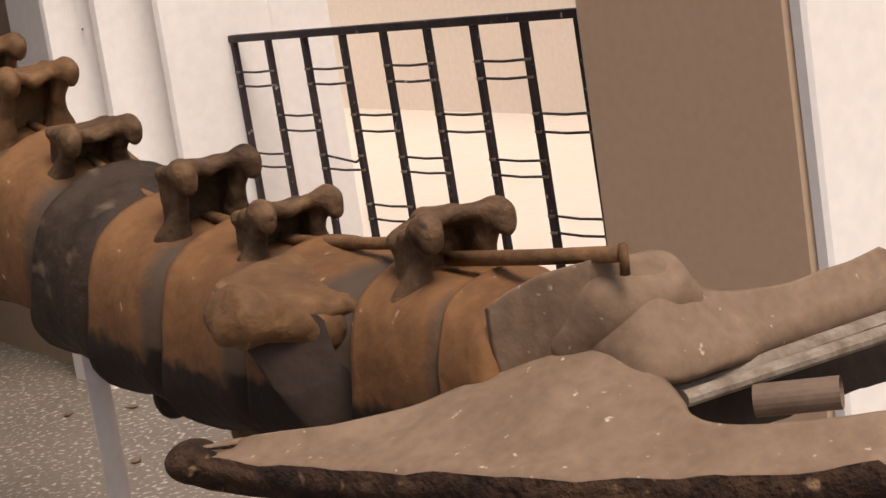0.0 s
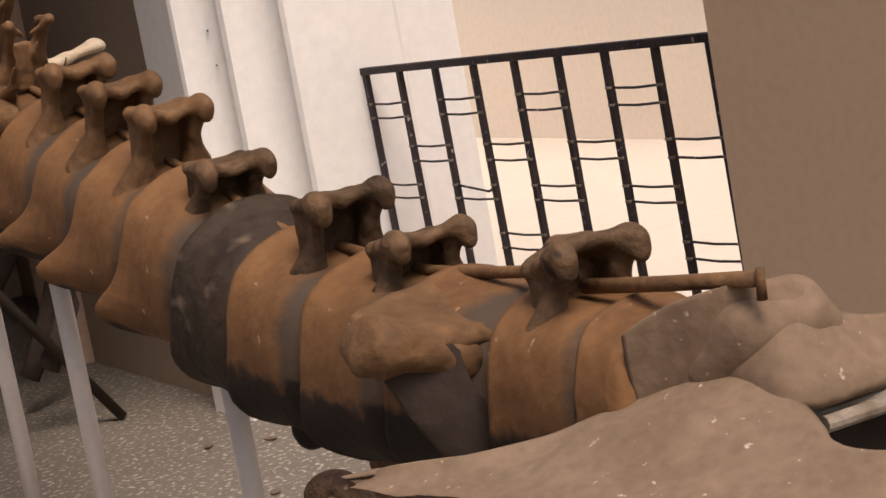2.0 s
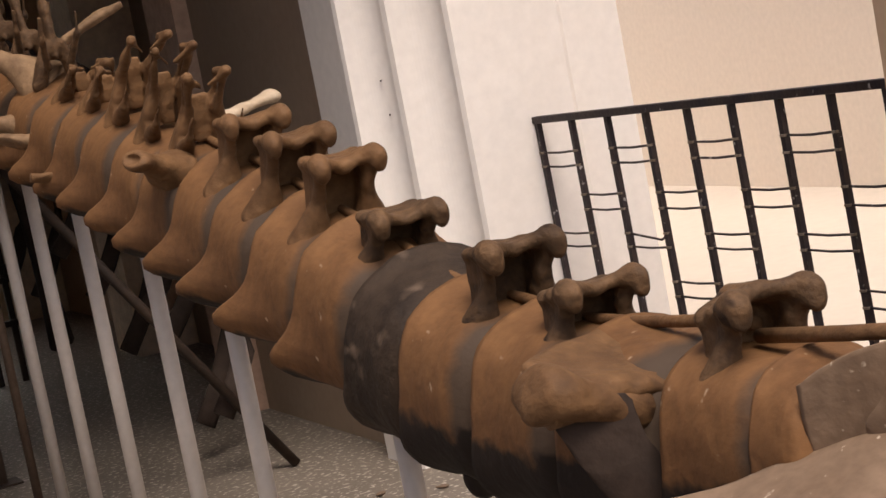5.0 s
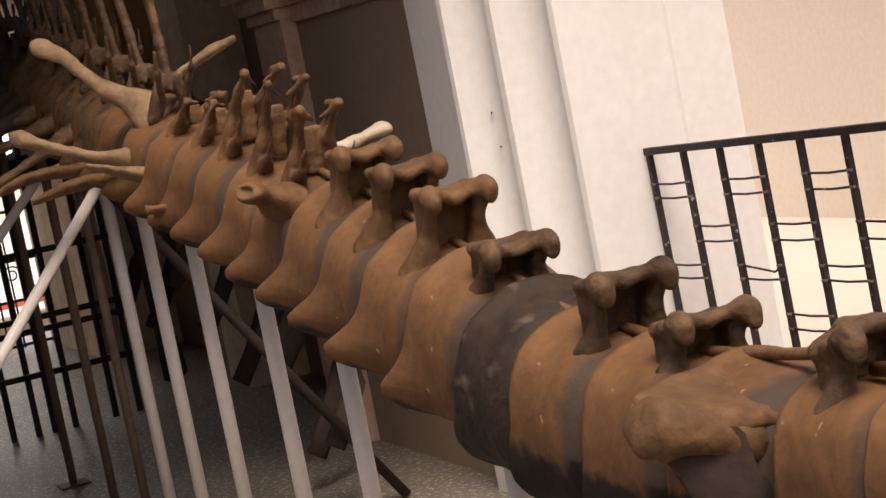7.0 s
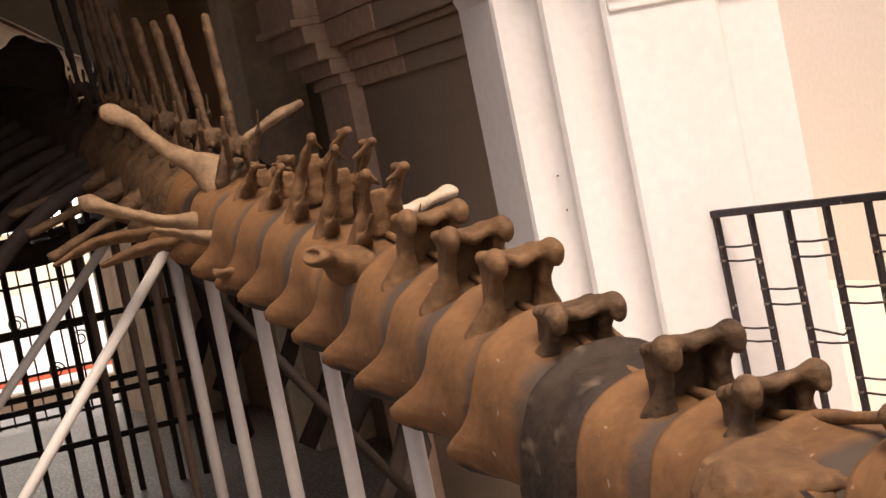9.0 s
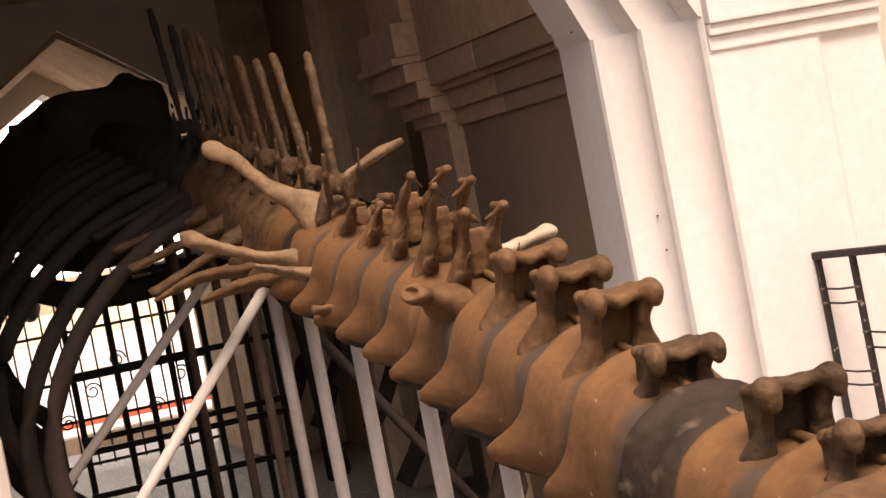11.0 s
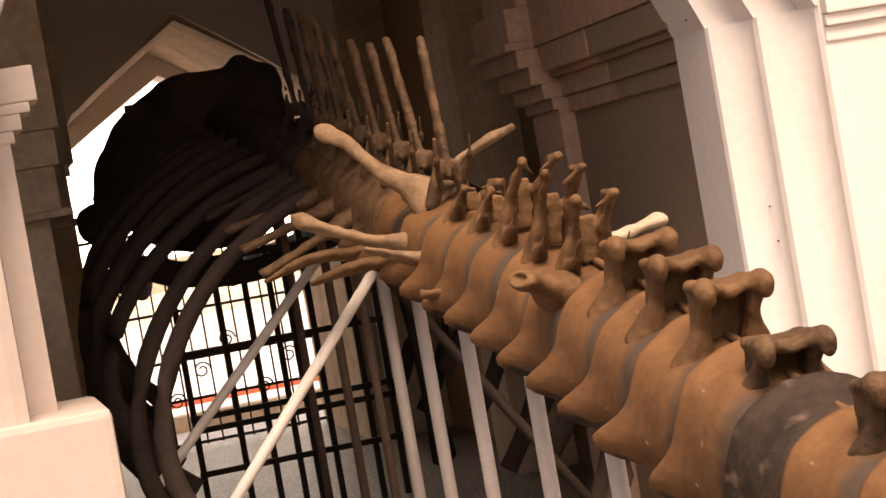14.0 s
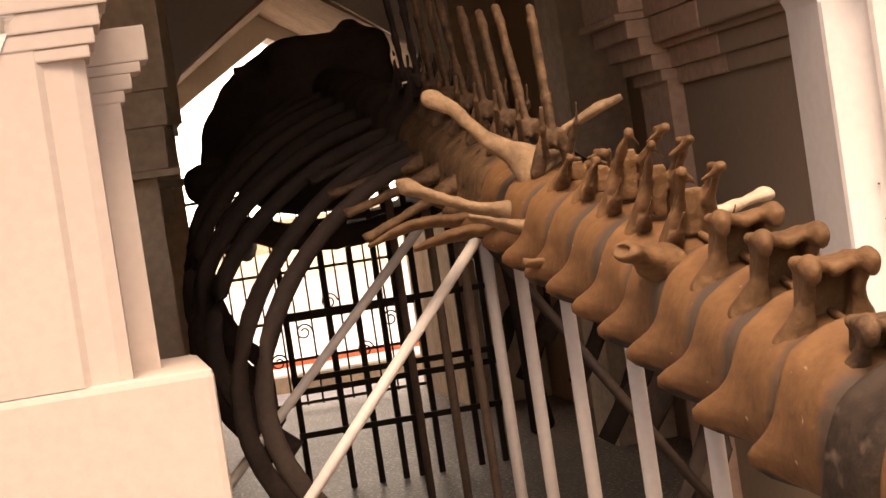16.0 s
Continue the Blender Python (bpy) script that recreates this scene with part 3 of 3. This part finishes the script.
# y, length, radius, arch, arch size, coat
VERTEBRAE = [
    (1.785, 0.09, 0.118, "", 0, WORN_SHADED), (1.91, 0.215, 0.130, "low", 1.15, WORN_SHADED), (2.15, 0.22, 0.148, "", 0, WORN_SHADED), (2.38, 0.225, 0.160, "low", 1.0, WORN_SHADED),
    (2.62, 0.215, 0.166, "low", 1.6, WORN_SHADED), (2.83, 0.19, 0.168, "", 0, BLUE), (3.03, 0.20, 0.165, "low", 1.15, OCHRE), (3.25, 0.20, 0.160, "low", 1.9, OCHRE),
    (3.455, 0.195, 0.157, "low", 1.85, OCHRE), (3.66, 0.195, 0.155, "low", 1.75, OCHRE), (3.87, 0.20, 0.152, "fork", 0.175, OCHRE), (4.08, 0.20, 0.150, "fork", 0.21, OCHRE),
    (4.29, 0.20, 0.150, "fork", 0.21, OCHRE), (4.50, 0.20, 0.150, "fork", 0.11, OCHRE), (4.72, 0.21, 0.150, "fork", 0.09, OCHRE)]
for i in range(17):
    VERTEBRAE.append((4.95 + 0.25 * i, 0.235, 0.148 - 0.002 * i, "tall" if i < 9 else "", (0.330, 0.310, 0.285, 0.285, 0.300, 0.345, 0.345, 0.350, 0.400)[i] if i < 9 else 0, OCHRE if i < 2 else BONE if i < 7 else DARK_SHADE_BONE))
MADE = []
for i, (y, length, r, kind, size, material) in enumerate(VERTEBRAE):
    # the deepest vertebrae get the darkened bone, shade put into their colour
    v = part("vertebra", centrum(length * 0.93, r, i * 0.77, 0.22 if i < 6 else 0.7 if i < 7 else 1.0), material, whale, {BLUE: "smooth slate-grey vertebra", DARK_SHADE_BONE: "vertebra in bone darkened for shade"}.get(material, ""), smooth=True)
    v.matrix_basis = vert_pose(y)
    MADE.append(v)
    top_mat = DARK_SHADE_BONE if material is DARK_SHADE_BONE else OCHREBONE if 6 < i < 15 else BONE
    if kind == "low":
        part("neural_arch", arch_low(r, size, i * 0.53, -0.015 if i == 1 else -0.07, -0.008 if i == 1 else 0.010 if i < 6 else 0.020), top_mat, v, smooth=True)
    elif kind == "fork":
        part("neural_arch", arch_fork(r, size, i * 0.53, {10: 0.05, 11: 0.15, 12: 0.45}.get(i, 0.3)), top_mat, v, smooth=True)
    elif kind == "tall":
        part("neural_arch", arch_tall(r, size, i * 0.53, (0.34, 0.80, 0.75, 0.75, 0.95, 0.70, 0.62, 0.60, 0.80)[i - 15] if i < 24 else 0.35), top_mat, v, smooth=True)

# chevron bones under the tail
for i in (3, 4, 5, 6, 7, 8, 9, 10):
    r = VERTEBRAE[i][2]
    part("chevron_bone", blend_bm([("egg", (-0.03, 0.10, -r * 0.98), (0.030, 0.032, 0.040)), ("egg", (0.03, 0.10, -r * 0.98), (0.030, 0.032, 0.036)), ("rod", (-0.03, 0.02, -r * 0.9), (-0.02, 0.10, -r * 1.0), 0.03, 0.02)], 0.008, 0.02, 0.002, i), BONE if i % 2 else WORN_SHADED, MADE[i], smooth=True)

# side processes, in the vertebra's own frame: from, to, radii
SIDES = {10: ((-0.10, -0.03, 0.10), (-0.185, -0.10, 0.150), 0.048, 0.030)}
for i, (a, b, ra, rb) in SIDES.items():
    part("transverse_process", process(a, b, ra, rb, i), OCHREBONE, MADE[i], smooth=True)
# long flat side processes of the loin, swept outward and ending in ragged flared tips
LOIN = [
    ("long tan side process rising outward", TAN, [(1.27, 5.00, 1.375), (1.211, 5.03, 1.435), (1.128, 5.05, 1.500), (1.057, 5.06, 1.583), (0.998, 5.07, 1.628), (0.978, 5.075, 1.642)], [(0.060, 0.085), (0.030, 0.042), (0.016, 0.021), (0.016, 0.019), (0.020, 0.027), (0.006, 0.010)]),
    ("long tan side process with a flared end", TAN, [(1.26, 5.00, 1.275), (1.14, 5.03, 1.300), (1.063, 5.05, 1.322), (0.946, 5.06, 1.374), (0.895, 5.07, 1.406), (0.874, 5.075, 1.418)], [(0.075, 0.066), (0.036, 0.026), (0.026, 0.016), (0.026, 0.017), (0.022, 0.024), (0.006, 0.008)]),
    ("tan side process with a thin edge", TAN, [(1.25, 4.85, 1.225), (1.16, 4.85, 1.248), (1.09, 4.87, 1.272), (1.02, 4.90, 1.303)], [(0.080, 0.060), (0.042, 0.024), (0.030, 0.013), (0.020, 0.008)]),
    ("brown side process with a ragged end", OCHREBONE, [(1.25, 5.20, 1.262), (1.146, 5.20, 1.256), (1.015, 5.20, 1.247), (0.915, 5.20, 1.227)], [(0.035, 0.024), (0.034, 0.020), (0.040, 0.018), (0.012, 0.006)]),
    ("brown side process with a ragged end", OCHREBONE, [(1.24, 5.42, 1.29), (1.12, 5.40, 1.285), (0.96, 5.40, 1.290), (0.824, 5.40, 1.252)], [(0.034, 0.022), (0.032, 0.018), (0.036, 0.016), (0.012, 0.006)]),
    ("short ochre side process", OCHREBONE, [(1.24, 4.62, 1.135), (1.17, 4.60, 1.158), (1.12, 4.60, 1.168), (1.075, 4.60, 1.174)], [(0.05, 0.040), (0.028, 0.017), (0.020, 0.012), (0.016, 0.010)]),
    ("tan side process in daylight", TAN, [(1.30, 5.00, 1.470), (1.36, 5.0, 1.503), (1.42, 5.0, 1.53), (1.503, 5.0, 1.557)], [(0.020, 0.014), (0.022, 0.012), (0.024, 0.014), (0.014, 0.010)])]
for i, (label, material, points, radii) in enumerate(LOIN):
    part("transverse_process", bone_bm(points, radii, i * 1.7), material, whale, label, smooth=True)
for i in range(18, 23):
    part("transverse_process", process((-0.1, 0.0, 0.0), (-0.40 - 0.01 * (i % 3), 0.02 + 0.03 * (i % 2), -0.13 + 0.03 * (i % 3)), 0.036, 0.022, i), BONE if i < 21 else DARK_SHADE_BONE, MADE[i], smooth=True)
# east process painted pale for the daylight on it
part("transverse_process", process((0.08, 0.04, 0.11), (0.27, 0.10, 0.135), 0.028, 0.022, 11), DAYLIT_PALE, MADE[11], "side process coloured pale as if daylit", smooth=True)

# ribs: long flat bows, hung from the spine and curling in at the foot
for i in range(9):
    y = 6.15 + 0.32 * i
    zc = spine_z(y)
    a, drop = 0.70 + 0.17 * math.sin(math.pi * (i + 1) / 9), 1.18 + 0.14 * math.sin(i * 1.9)
    for k in (-1, 1):
        p0, p1, p2, p3 = Vector((0.05, 0.05, 0.02)), Vector((0.55 * a, 0.02, 0.02)), Vector((1.45 * a, -0.06, -0.52 * drop)), Vector((0.74 * a, -0.20, -drop * (1 + 0.06 * k)))
        pts, rad = [], []
        for j in range(21):
            u = j / 20
            q = p0 * (1 - u) ** 3 + p1 * 3 * u * (1 - u) ** 2 + p2 * 3 * u * u * (1 - u) + p3 * u ** 3
            pts.append((SX + k * q.x, y + q.y + 0.02 * math.sin(u * 6 + i * 2), zc + q.z))
            rad.append((0.014 + 0.014 * math.sin(math.pi * min(1, u + 0.08)), 0.024 + 0.014 * u))
        part("rib", tube_bm(pts, rad, 10), DARK_SHADE_BONE, whale, smooth=True)

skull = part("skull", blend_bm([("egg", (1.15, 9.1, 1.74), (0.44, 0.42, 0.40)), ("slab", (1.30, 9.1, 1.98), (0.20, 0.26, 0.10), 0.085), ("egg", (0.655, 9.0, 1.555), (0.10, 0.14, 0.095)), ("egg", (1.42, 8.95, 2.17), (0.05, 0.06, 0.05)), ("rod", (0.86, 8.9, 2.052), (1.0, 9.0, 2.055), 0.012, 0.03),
                                ("rod", (0.80, 9.1, 1.75), (0.72, 9.6, 1.45), 0.12, 0.08), ("rod", (1.2, 9.4, 1.8), (1.25, 10.9, 1.45), 0.26, 0.10)], 0.022, 0.08, 0.008), DARK_SHADE_BONE, whale, "dark massive skull with rounded cheek bone", smooth=True)
for k in (-1, 1):
    pts = [(1.25 + k * (0.50 + 0.12 * math.sin(u * 2.6)) * (1 - 0.5 * u), 8.9 + 1.9 * u, 1.35 - 0.15 * u) for u in [j / 10 for j in range(11)]]
    part("lower_jaw", tube_bm(pts, [(0.05, 0.085)] * 11, 12), DARK_SHADE_BONE, whale, smooth=True)
part("hyoid_bone", bone_bm([(0.649, 8.68, 1.374), (0.726, 8.62, 1.341), (0.886, 8.58, 1.281), (1.109, 8.58, 1.227), (1.346, 8.62, 1.236), (1.545, 8.68, 1.296)], [(0.05, 0.03), (0.05, 0.055), (0.05, 0.058), (0.05, 0.055), (0.05, 0.05), (0.05, 0.04)], 4.0, 14, 0.008), DARK_SHADE_BONE, whale, smooth=True)
for k in [1]:
    pts = [(1.28 + k * (0.45 + 0.12 * u), 7.7 + 0.3 * u, 1.25 - 0.95 * u) for u in [j / 8 for j in range(9)]]
    part("flipper_bone", tube_bm(pts, [(0.05 - 0.02 * math.sin(math.pi * j / 8), 0.07 - 0.03 * math.sin(math.pi * j / 8)) for j in range(9)], 12), DARK_SHADE_BONE, whale, smooth=True)



# tail end: a fused knobbed mass, and two flat wings with a fork between them
part("sacrum", blend_bm([("rod", (1.27, 1.69, 0.862), (1.30, 1.65, 0.895), 0.034, 0.036), ("rod", (1.30, 1.65, 0.905), (1.345, 1.63, 0.912), 0.040, 0.030), ("rod", (1.345, 1.63, 0.905), (1.45, 1.625, 0.846), 0.030, 0.018), ("rod", (1.45, 1.625, 0.846), (1.72, 1.62, 0.848), 0.018, 0.018), ("-rod", (1.29, 1.605, 0.957), (1.34, 1.595, 0.948), 0.006, 0.010)], 0.0065, 0.05, 0.003, 2.0), DUSTY, whale, "dusty fused tail bone with rough ridge", smooth=True)


def wing_bm(near, far, thick, seed, rim=0.12):
    """A flat bone lofted between two smooth edge lines, with a blunt rim and a slightly dished top."""
    bm = bmesh.new()
    nu, nv = 48, 14

    def along(p, u):
        q = u * (len(p) - 1)
        i = min(int(q), len(p) - 2)
        p0, p1, p2, p3 = (Vector(p[max(0, min(len(p) - 1, j))]) for j in (i - 1, i, i + 1, i + 2))
        f = q - i
        return 0.5 * ((2 * p1) + (p2 - p0) * f + (2 * p0 - 5 * p1 + 4 * p2 - p3) * f * f + (3 * p1 - p0 - 3 * p2 + p3) * f ** 3)
    grid = {}
    for side in (1, -1):
        for i in range(nu + 1):
            for j in range(nv + 1):
                a, b, v = along(near, i / nu), along(far, i / nu), j / nv
                p = a.lerp(b, v)
                w = (4 * v * (1 - v)) ** 0.35
                blunt = rim + (0.12 - rim) * v
                end = min(1, i / 4 + 0.35, (nu - i) / 2 + 0.5)
                t = thick * (blunt + (1 - blunt) * w) * end
                p.z += side * t * 0.5 - 0.012 * math.sin(math.pi * v)
                p += Vector((noise.noise(p * 9 + Vector((seed, 0, 0))), noise.noise(p * 9), noise.noise(p * 14) * 0.8)) * 0.006
                if j in (0, nv):
                    p += Vector((noise.noise(p * 40), noise.noise(p * 41), noise.noise(p * 39))) * 0.0028
                grid[side, i, j] = bm.verts.new(p)
    for i in range(nu):
        for j in range(nv):
            bm.faces.new([grid[1, i, j], grid[1, i + 1, j], grid[1, i + 1, j + 1], grid[1, i, j + 1]])
            bm.faces.new([grid[-1, i, j], grid[-1, i, j + 1], grid[-1, i + 1, j + 1], grid[-1, i + 1, j]])
        for j in (0, nv):
            bm.faces.new([grid[1, i, j], grid[1, i + 1, j], grid[-1, i + 1, j], grid[-1, i, j]]).material_index = 1 if rim > 0.5 else 0
    for j in range(nv):
        for i in (0, nu):
            bm.faces.new([grid[1, i, j], grid[1, i, j + 1], grid[-1, i, j + 1], grid[-1, i, j]])
    bmesh.ops.recalc_face_normals(bm, faces=bm.faces[:])
    return bm


stub = part("transverse_process", wing_bm([(-0.05, -0.10, 0.075), (-0.14, -0.105, 0.085), (-0.225, -0.095, 0.090)], [(-0.04, 0.10, 0.125), (-0.13, 0.06, 0.128), (-0.222, -0.01, 0.125)], 0.062, 2.0), OCHREBONE, MADE[2], "broad flat side process with a blunt end", smooth=True)
part("process_end", blend_bm([("egg", (-0.212, -0.055, 0.106), (0.028, 0.050, 0.037)), ("rod", (-0.205, -0.085, 0.100), (-0.11, -0.08, 0.06), 0.022, 0.03), ("rod", (-0.23, -0.03, 0.098), (-0.235, -0.055, 0.085), 0.012, 0.016)], 0.006, 0.03, 0.0042, 1.0), OCHREBONE, stub, smooth=True)
# added dark piece that paints the shade beneath the process
part("process_buttress", wing_bm([(-0.222, -0.06, 0.085), (-0.195, -0.07, 0.02), (-0.150, -0.07, -0.07)], [(-0.125, -0.115, 0.075), (-0.110, -0.115, 0.01), (-0.070, -0.11, -0.08)], 0.05, 3.0), DARK_SHADE_BONE, stub, "hollowed underside of the process, darkened for shade", smooth=True)
part("tail_wing", wing_bm([(0.915, 2.03, 0.755), (0.956, 1.873, 0.755), (1.0, 1.76, 0.755), (1.055, 1.63, 0.755), (1.125, 1.49, 0.755), (1.206, 1.377, 0.755), (1.32, 1.27, 0.755)],
                          [(0.925, 1.985, 0.785), (1.046, 1.86, 0.790), (1.166, 1.80, 0.800), (1.252, 1.74, 0.838), (1.284, 1.65, 0.858), (1.285, 1.555, 0.826), (1.255, 1.46, 0.80), (1.29, 1.37, 0.80), (1.40, 1.30, 0.80)], 0.050, 1.0, 0.85), DUSTY, whale, "broad dusty flat tail bone with pale specks", smooth=True).data.materials.append(BROKEN)
part("wing_tip", blend_bm([("egg", (0.922, 2.005, 0.768), (0.030, 0.034, 0.024)), ("rod", (0.93, 1.99, 0.765), (0.955, 1.90, 0.755), 0.020, 0.012)], 0.006, 0.02, 0.004, 6.0), BROKEN, whale, "dark broken tip of the flat tail bone", smooth=True)
part("tail_plate", wing_bm([(1.205, 1.745, 0.825), (1.252, 1.68, 0.848), (1.275, 1.562, 0.832), (1.394, 1.562, 0.824), (1.52, 1.582, 0.822), (1.70, 1.582, 0.822)],
                           [(1.195, 1.745, 0.915), (1.25, 1.655, 0.952), (1.335, 1.612, 0.950), (1.40, 1.612, 0.893), (1.52, 1.612, 0.866), (1.70, 1.612, 0.870)], 0.042, 4.0), DUSTY, whale, "dusty upper tail bone sweeping outward", smooth=True)
for a, b, r in (((1.30, 1.585, 0.80), (1.70, 1.56, 0.805), 0.012), ((1.31, 1.56, 0.80), (1.70, 1.53, 0.80), 0.010)):
    part("armature_bar", tube_bm([a, b], [r, r], 10), BAR, whale, "rusty grey steel bar in the fork")
# added dark plate that paints the shade below the fork
part("tail_underside", wing_bm([(1.29, 1.598, 0.735), (1.42, 1.60, 0.725), (1.56, 1.60, 0.720), (1.74, 1.60, 0.715)], [(1.29, 1.60, 0.825), (1.42, 1.605, 0.825), (1.56, 1.605, 0.825), (1.74, 1.605, 0.825)], 0.016, 8.0), DARK_SHADE_BONE, whale, "bone plate under the fork, darkened for shade", smooth=True)
part("armature_pipe", tube_bm([(1.40, 1.545, 0.775), (1.46, 1.47, 0.779)], [0.019, 0.019], 20, cap=False), RUST, whale, "short open steel pipe end")
part("spine_rod", tube_bm([(1.28, 1.93, 0.935), (1.275, 1.75, 0.953), (1.28, 1.60, 0.968)], [0.0095, 0.0095, 0.0095], 12), OCHREBONE, whale, "brown dusty rod along the top of the spine", smooth=True)
part("spine_rod", tube_bm([(SX + 0.012, 1.95 + 0.1 * j, spine_z(1.95 + 0.1 * j) + 0.138 + 0.004 * math.sin(j * 1.3)) for j in range(21)], [0.0085] * 21, 12), OCHREBONE, whale, "brown dusty rod threaded through the arches", smooth=True)
part("peg", tube_bm([(1.28, 1.595, 0.945), (1.28, 1.592, 0.980)], [0.006, 0.005], 10), OCHREBONE, whale, "small brown peg", smooth=True)

# ---- supports ----
for y, r in ((3.10, 0.0225), (3.93, 0.0225), (4.46, 0.0225), (5.03, 0.0215), (5.53, 0.0215), (5.97, 0.021), (6.35, 0.017), (6.9, 0.018), (7.7, 0.018)):
    z = spine_z(y) - 0.13
    ob = tagged(new("support_pole"), "grey-white painted steel support pipe under the spine", "support pole", "pipe supports under the spine")
    ob.matrix_basis = pose(SX, y, 0)
    part("pipe", tube_bm([(0, 0, 0.006), (0, 0, z)], [0.9 * r, 0.9 * r], 20), PIPE if y < 6.2 else RUST, ob, smooth=True)
    part("base_plate", box_bm(-0.06, 0.06, -0.06, 0.06, 0, 0.008, bevel=0.002), IRON, ob)
for a, b in (((1.19, 5.55, 1.242), (0.083, 5.55, 0.01)), ((1.20, 6.5, 1.281), (-0.09, 6.5, 0.012)), ((1.27, 5.9, 1.20), (2.04, 5.9, 0.01))):
    tagged(link_bm("brace_pole", tube_bm([a, b], [0.017, 0.017], 16), PIPE if b[0] < 1 else IRON, True), "grey-white slanting brace pipe beside the spine", "brace pole", "slanting braces")

# ---- steel display frame and gate behind the ribs ----
frame_rack = tagged(new("steel_frame"), "dark welded steel frame with upright posts and cross bars", "steel frame")
for x in (0.95, 1.16, 1.30, 1.42, 1.50, 1.60, 1.70, 1.80, 1.92):
    part("upright", box_bm(x - 0.014, x + 0.014, 9.19, 9.215, 0.0, 1.9), IRON, frame_rack)
for z in (0.29, 0.50, 0.56, 0.87, 1.30, 1.55):
    part("cross_bar", box_bm(0.93, 1.95, 9.165, 9.188, z - 0.014, z + 0.014), IRON, frame_rack)
gate = tagged(new("iron_gate"), "dark wrought-iron gate with thin bars and small scrolls", "gate")
for i in range(15):
    x = 0.78 + 0.105 * i
    part("bar", box_bm(x - 0.006, x + 0.006, 12.99, 13.002, 0.03, 1.5), IRON, gate)
for z in (0.05, 0.35, 0.62, 0.95, 1.2, 1.5):
    part("rail_bar", box_bm(0.74, 2.3, 12.975, 12.988, z - 0.01, z + 0.01), IRON, gate)
for i in range(5):
    x, z = 1.25 + 0.2 * i, 0.35 + 0.18 * (i % 3)
    pts = [(x + 0.06 * (1 - u * 0.7) * math.cos(u * 9), 12.97, z + 0.06 * (1 - u * 0.7) * math.sin(u * 9)) for u in [j / 24 for j in range(25)]]
    part("scroll", tube_bm(pts, [0.006] * 25, 6), IRON, gate)

# ---- small things ----
for x, y, z in ((2.352, 5.335, 1.206), (2.356, 5.325, 1.10), (2.222, 5.42, 1.80)):
    tagged(link_bm("nail", tube_bm([(x + 0.006, y + 0.012, z), (x - 0.004, y - 0.008, z)], [0.0025, 0.003], 8), IRON), "rusty dark nail stub in the plaster", "nail", "nails in the pillar")
for i, (x, y) in enumerate(((1.95, 4.57), (2.13, 5.17), (2.20, 5.10), (2.05, 5.23))):
    b = blend_bm([("egg", (0, 0, 0.006), (0.016 + 0.006 * (i % 2), 0.010, 0.006)), ("rod", (0, 0, 0.006), (0.02, 0.012, 0.009), 0.004, 0.003)], 0.003, 0.006, 0.001, i)
    ob = link_bm("dry_leaf", b, RUST, True)
    ob.matrix_basis = pose(x, y, 0.0, 0, 0, 70 * i)
    tagged(ob, "small curled dry leaf on the floor", "leaf", "litter on the floor")
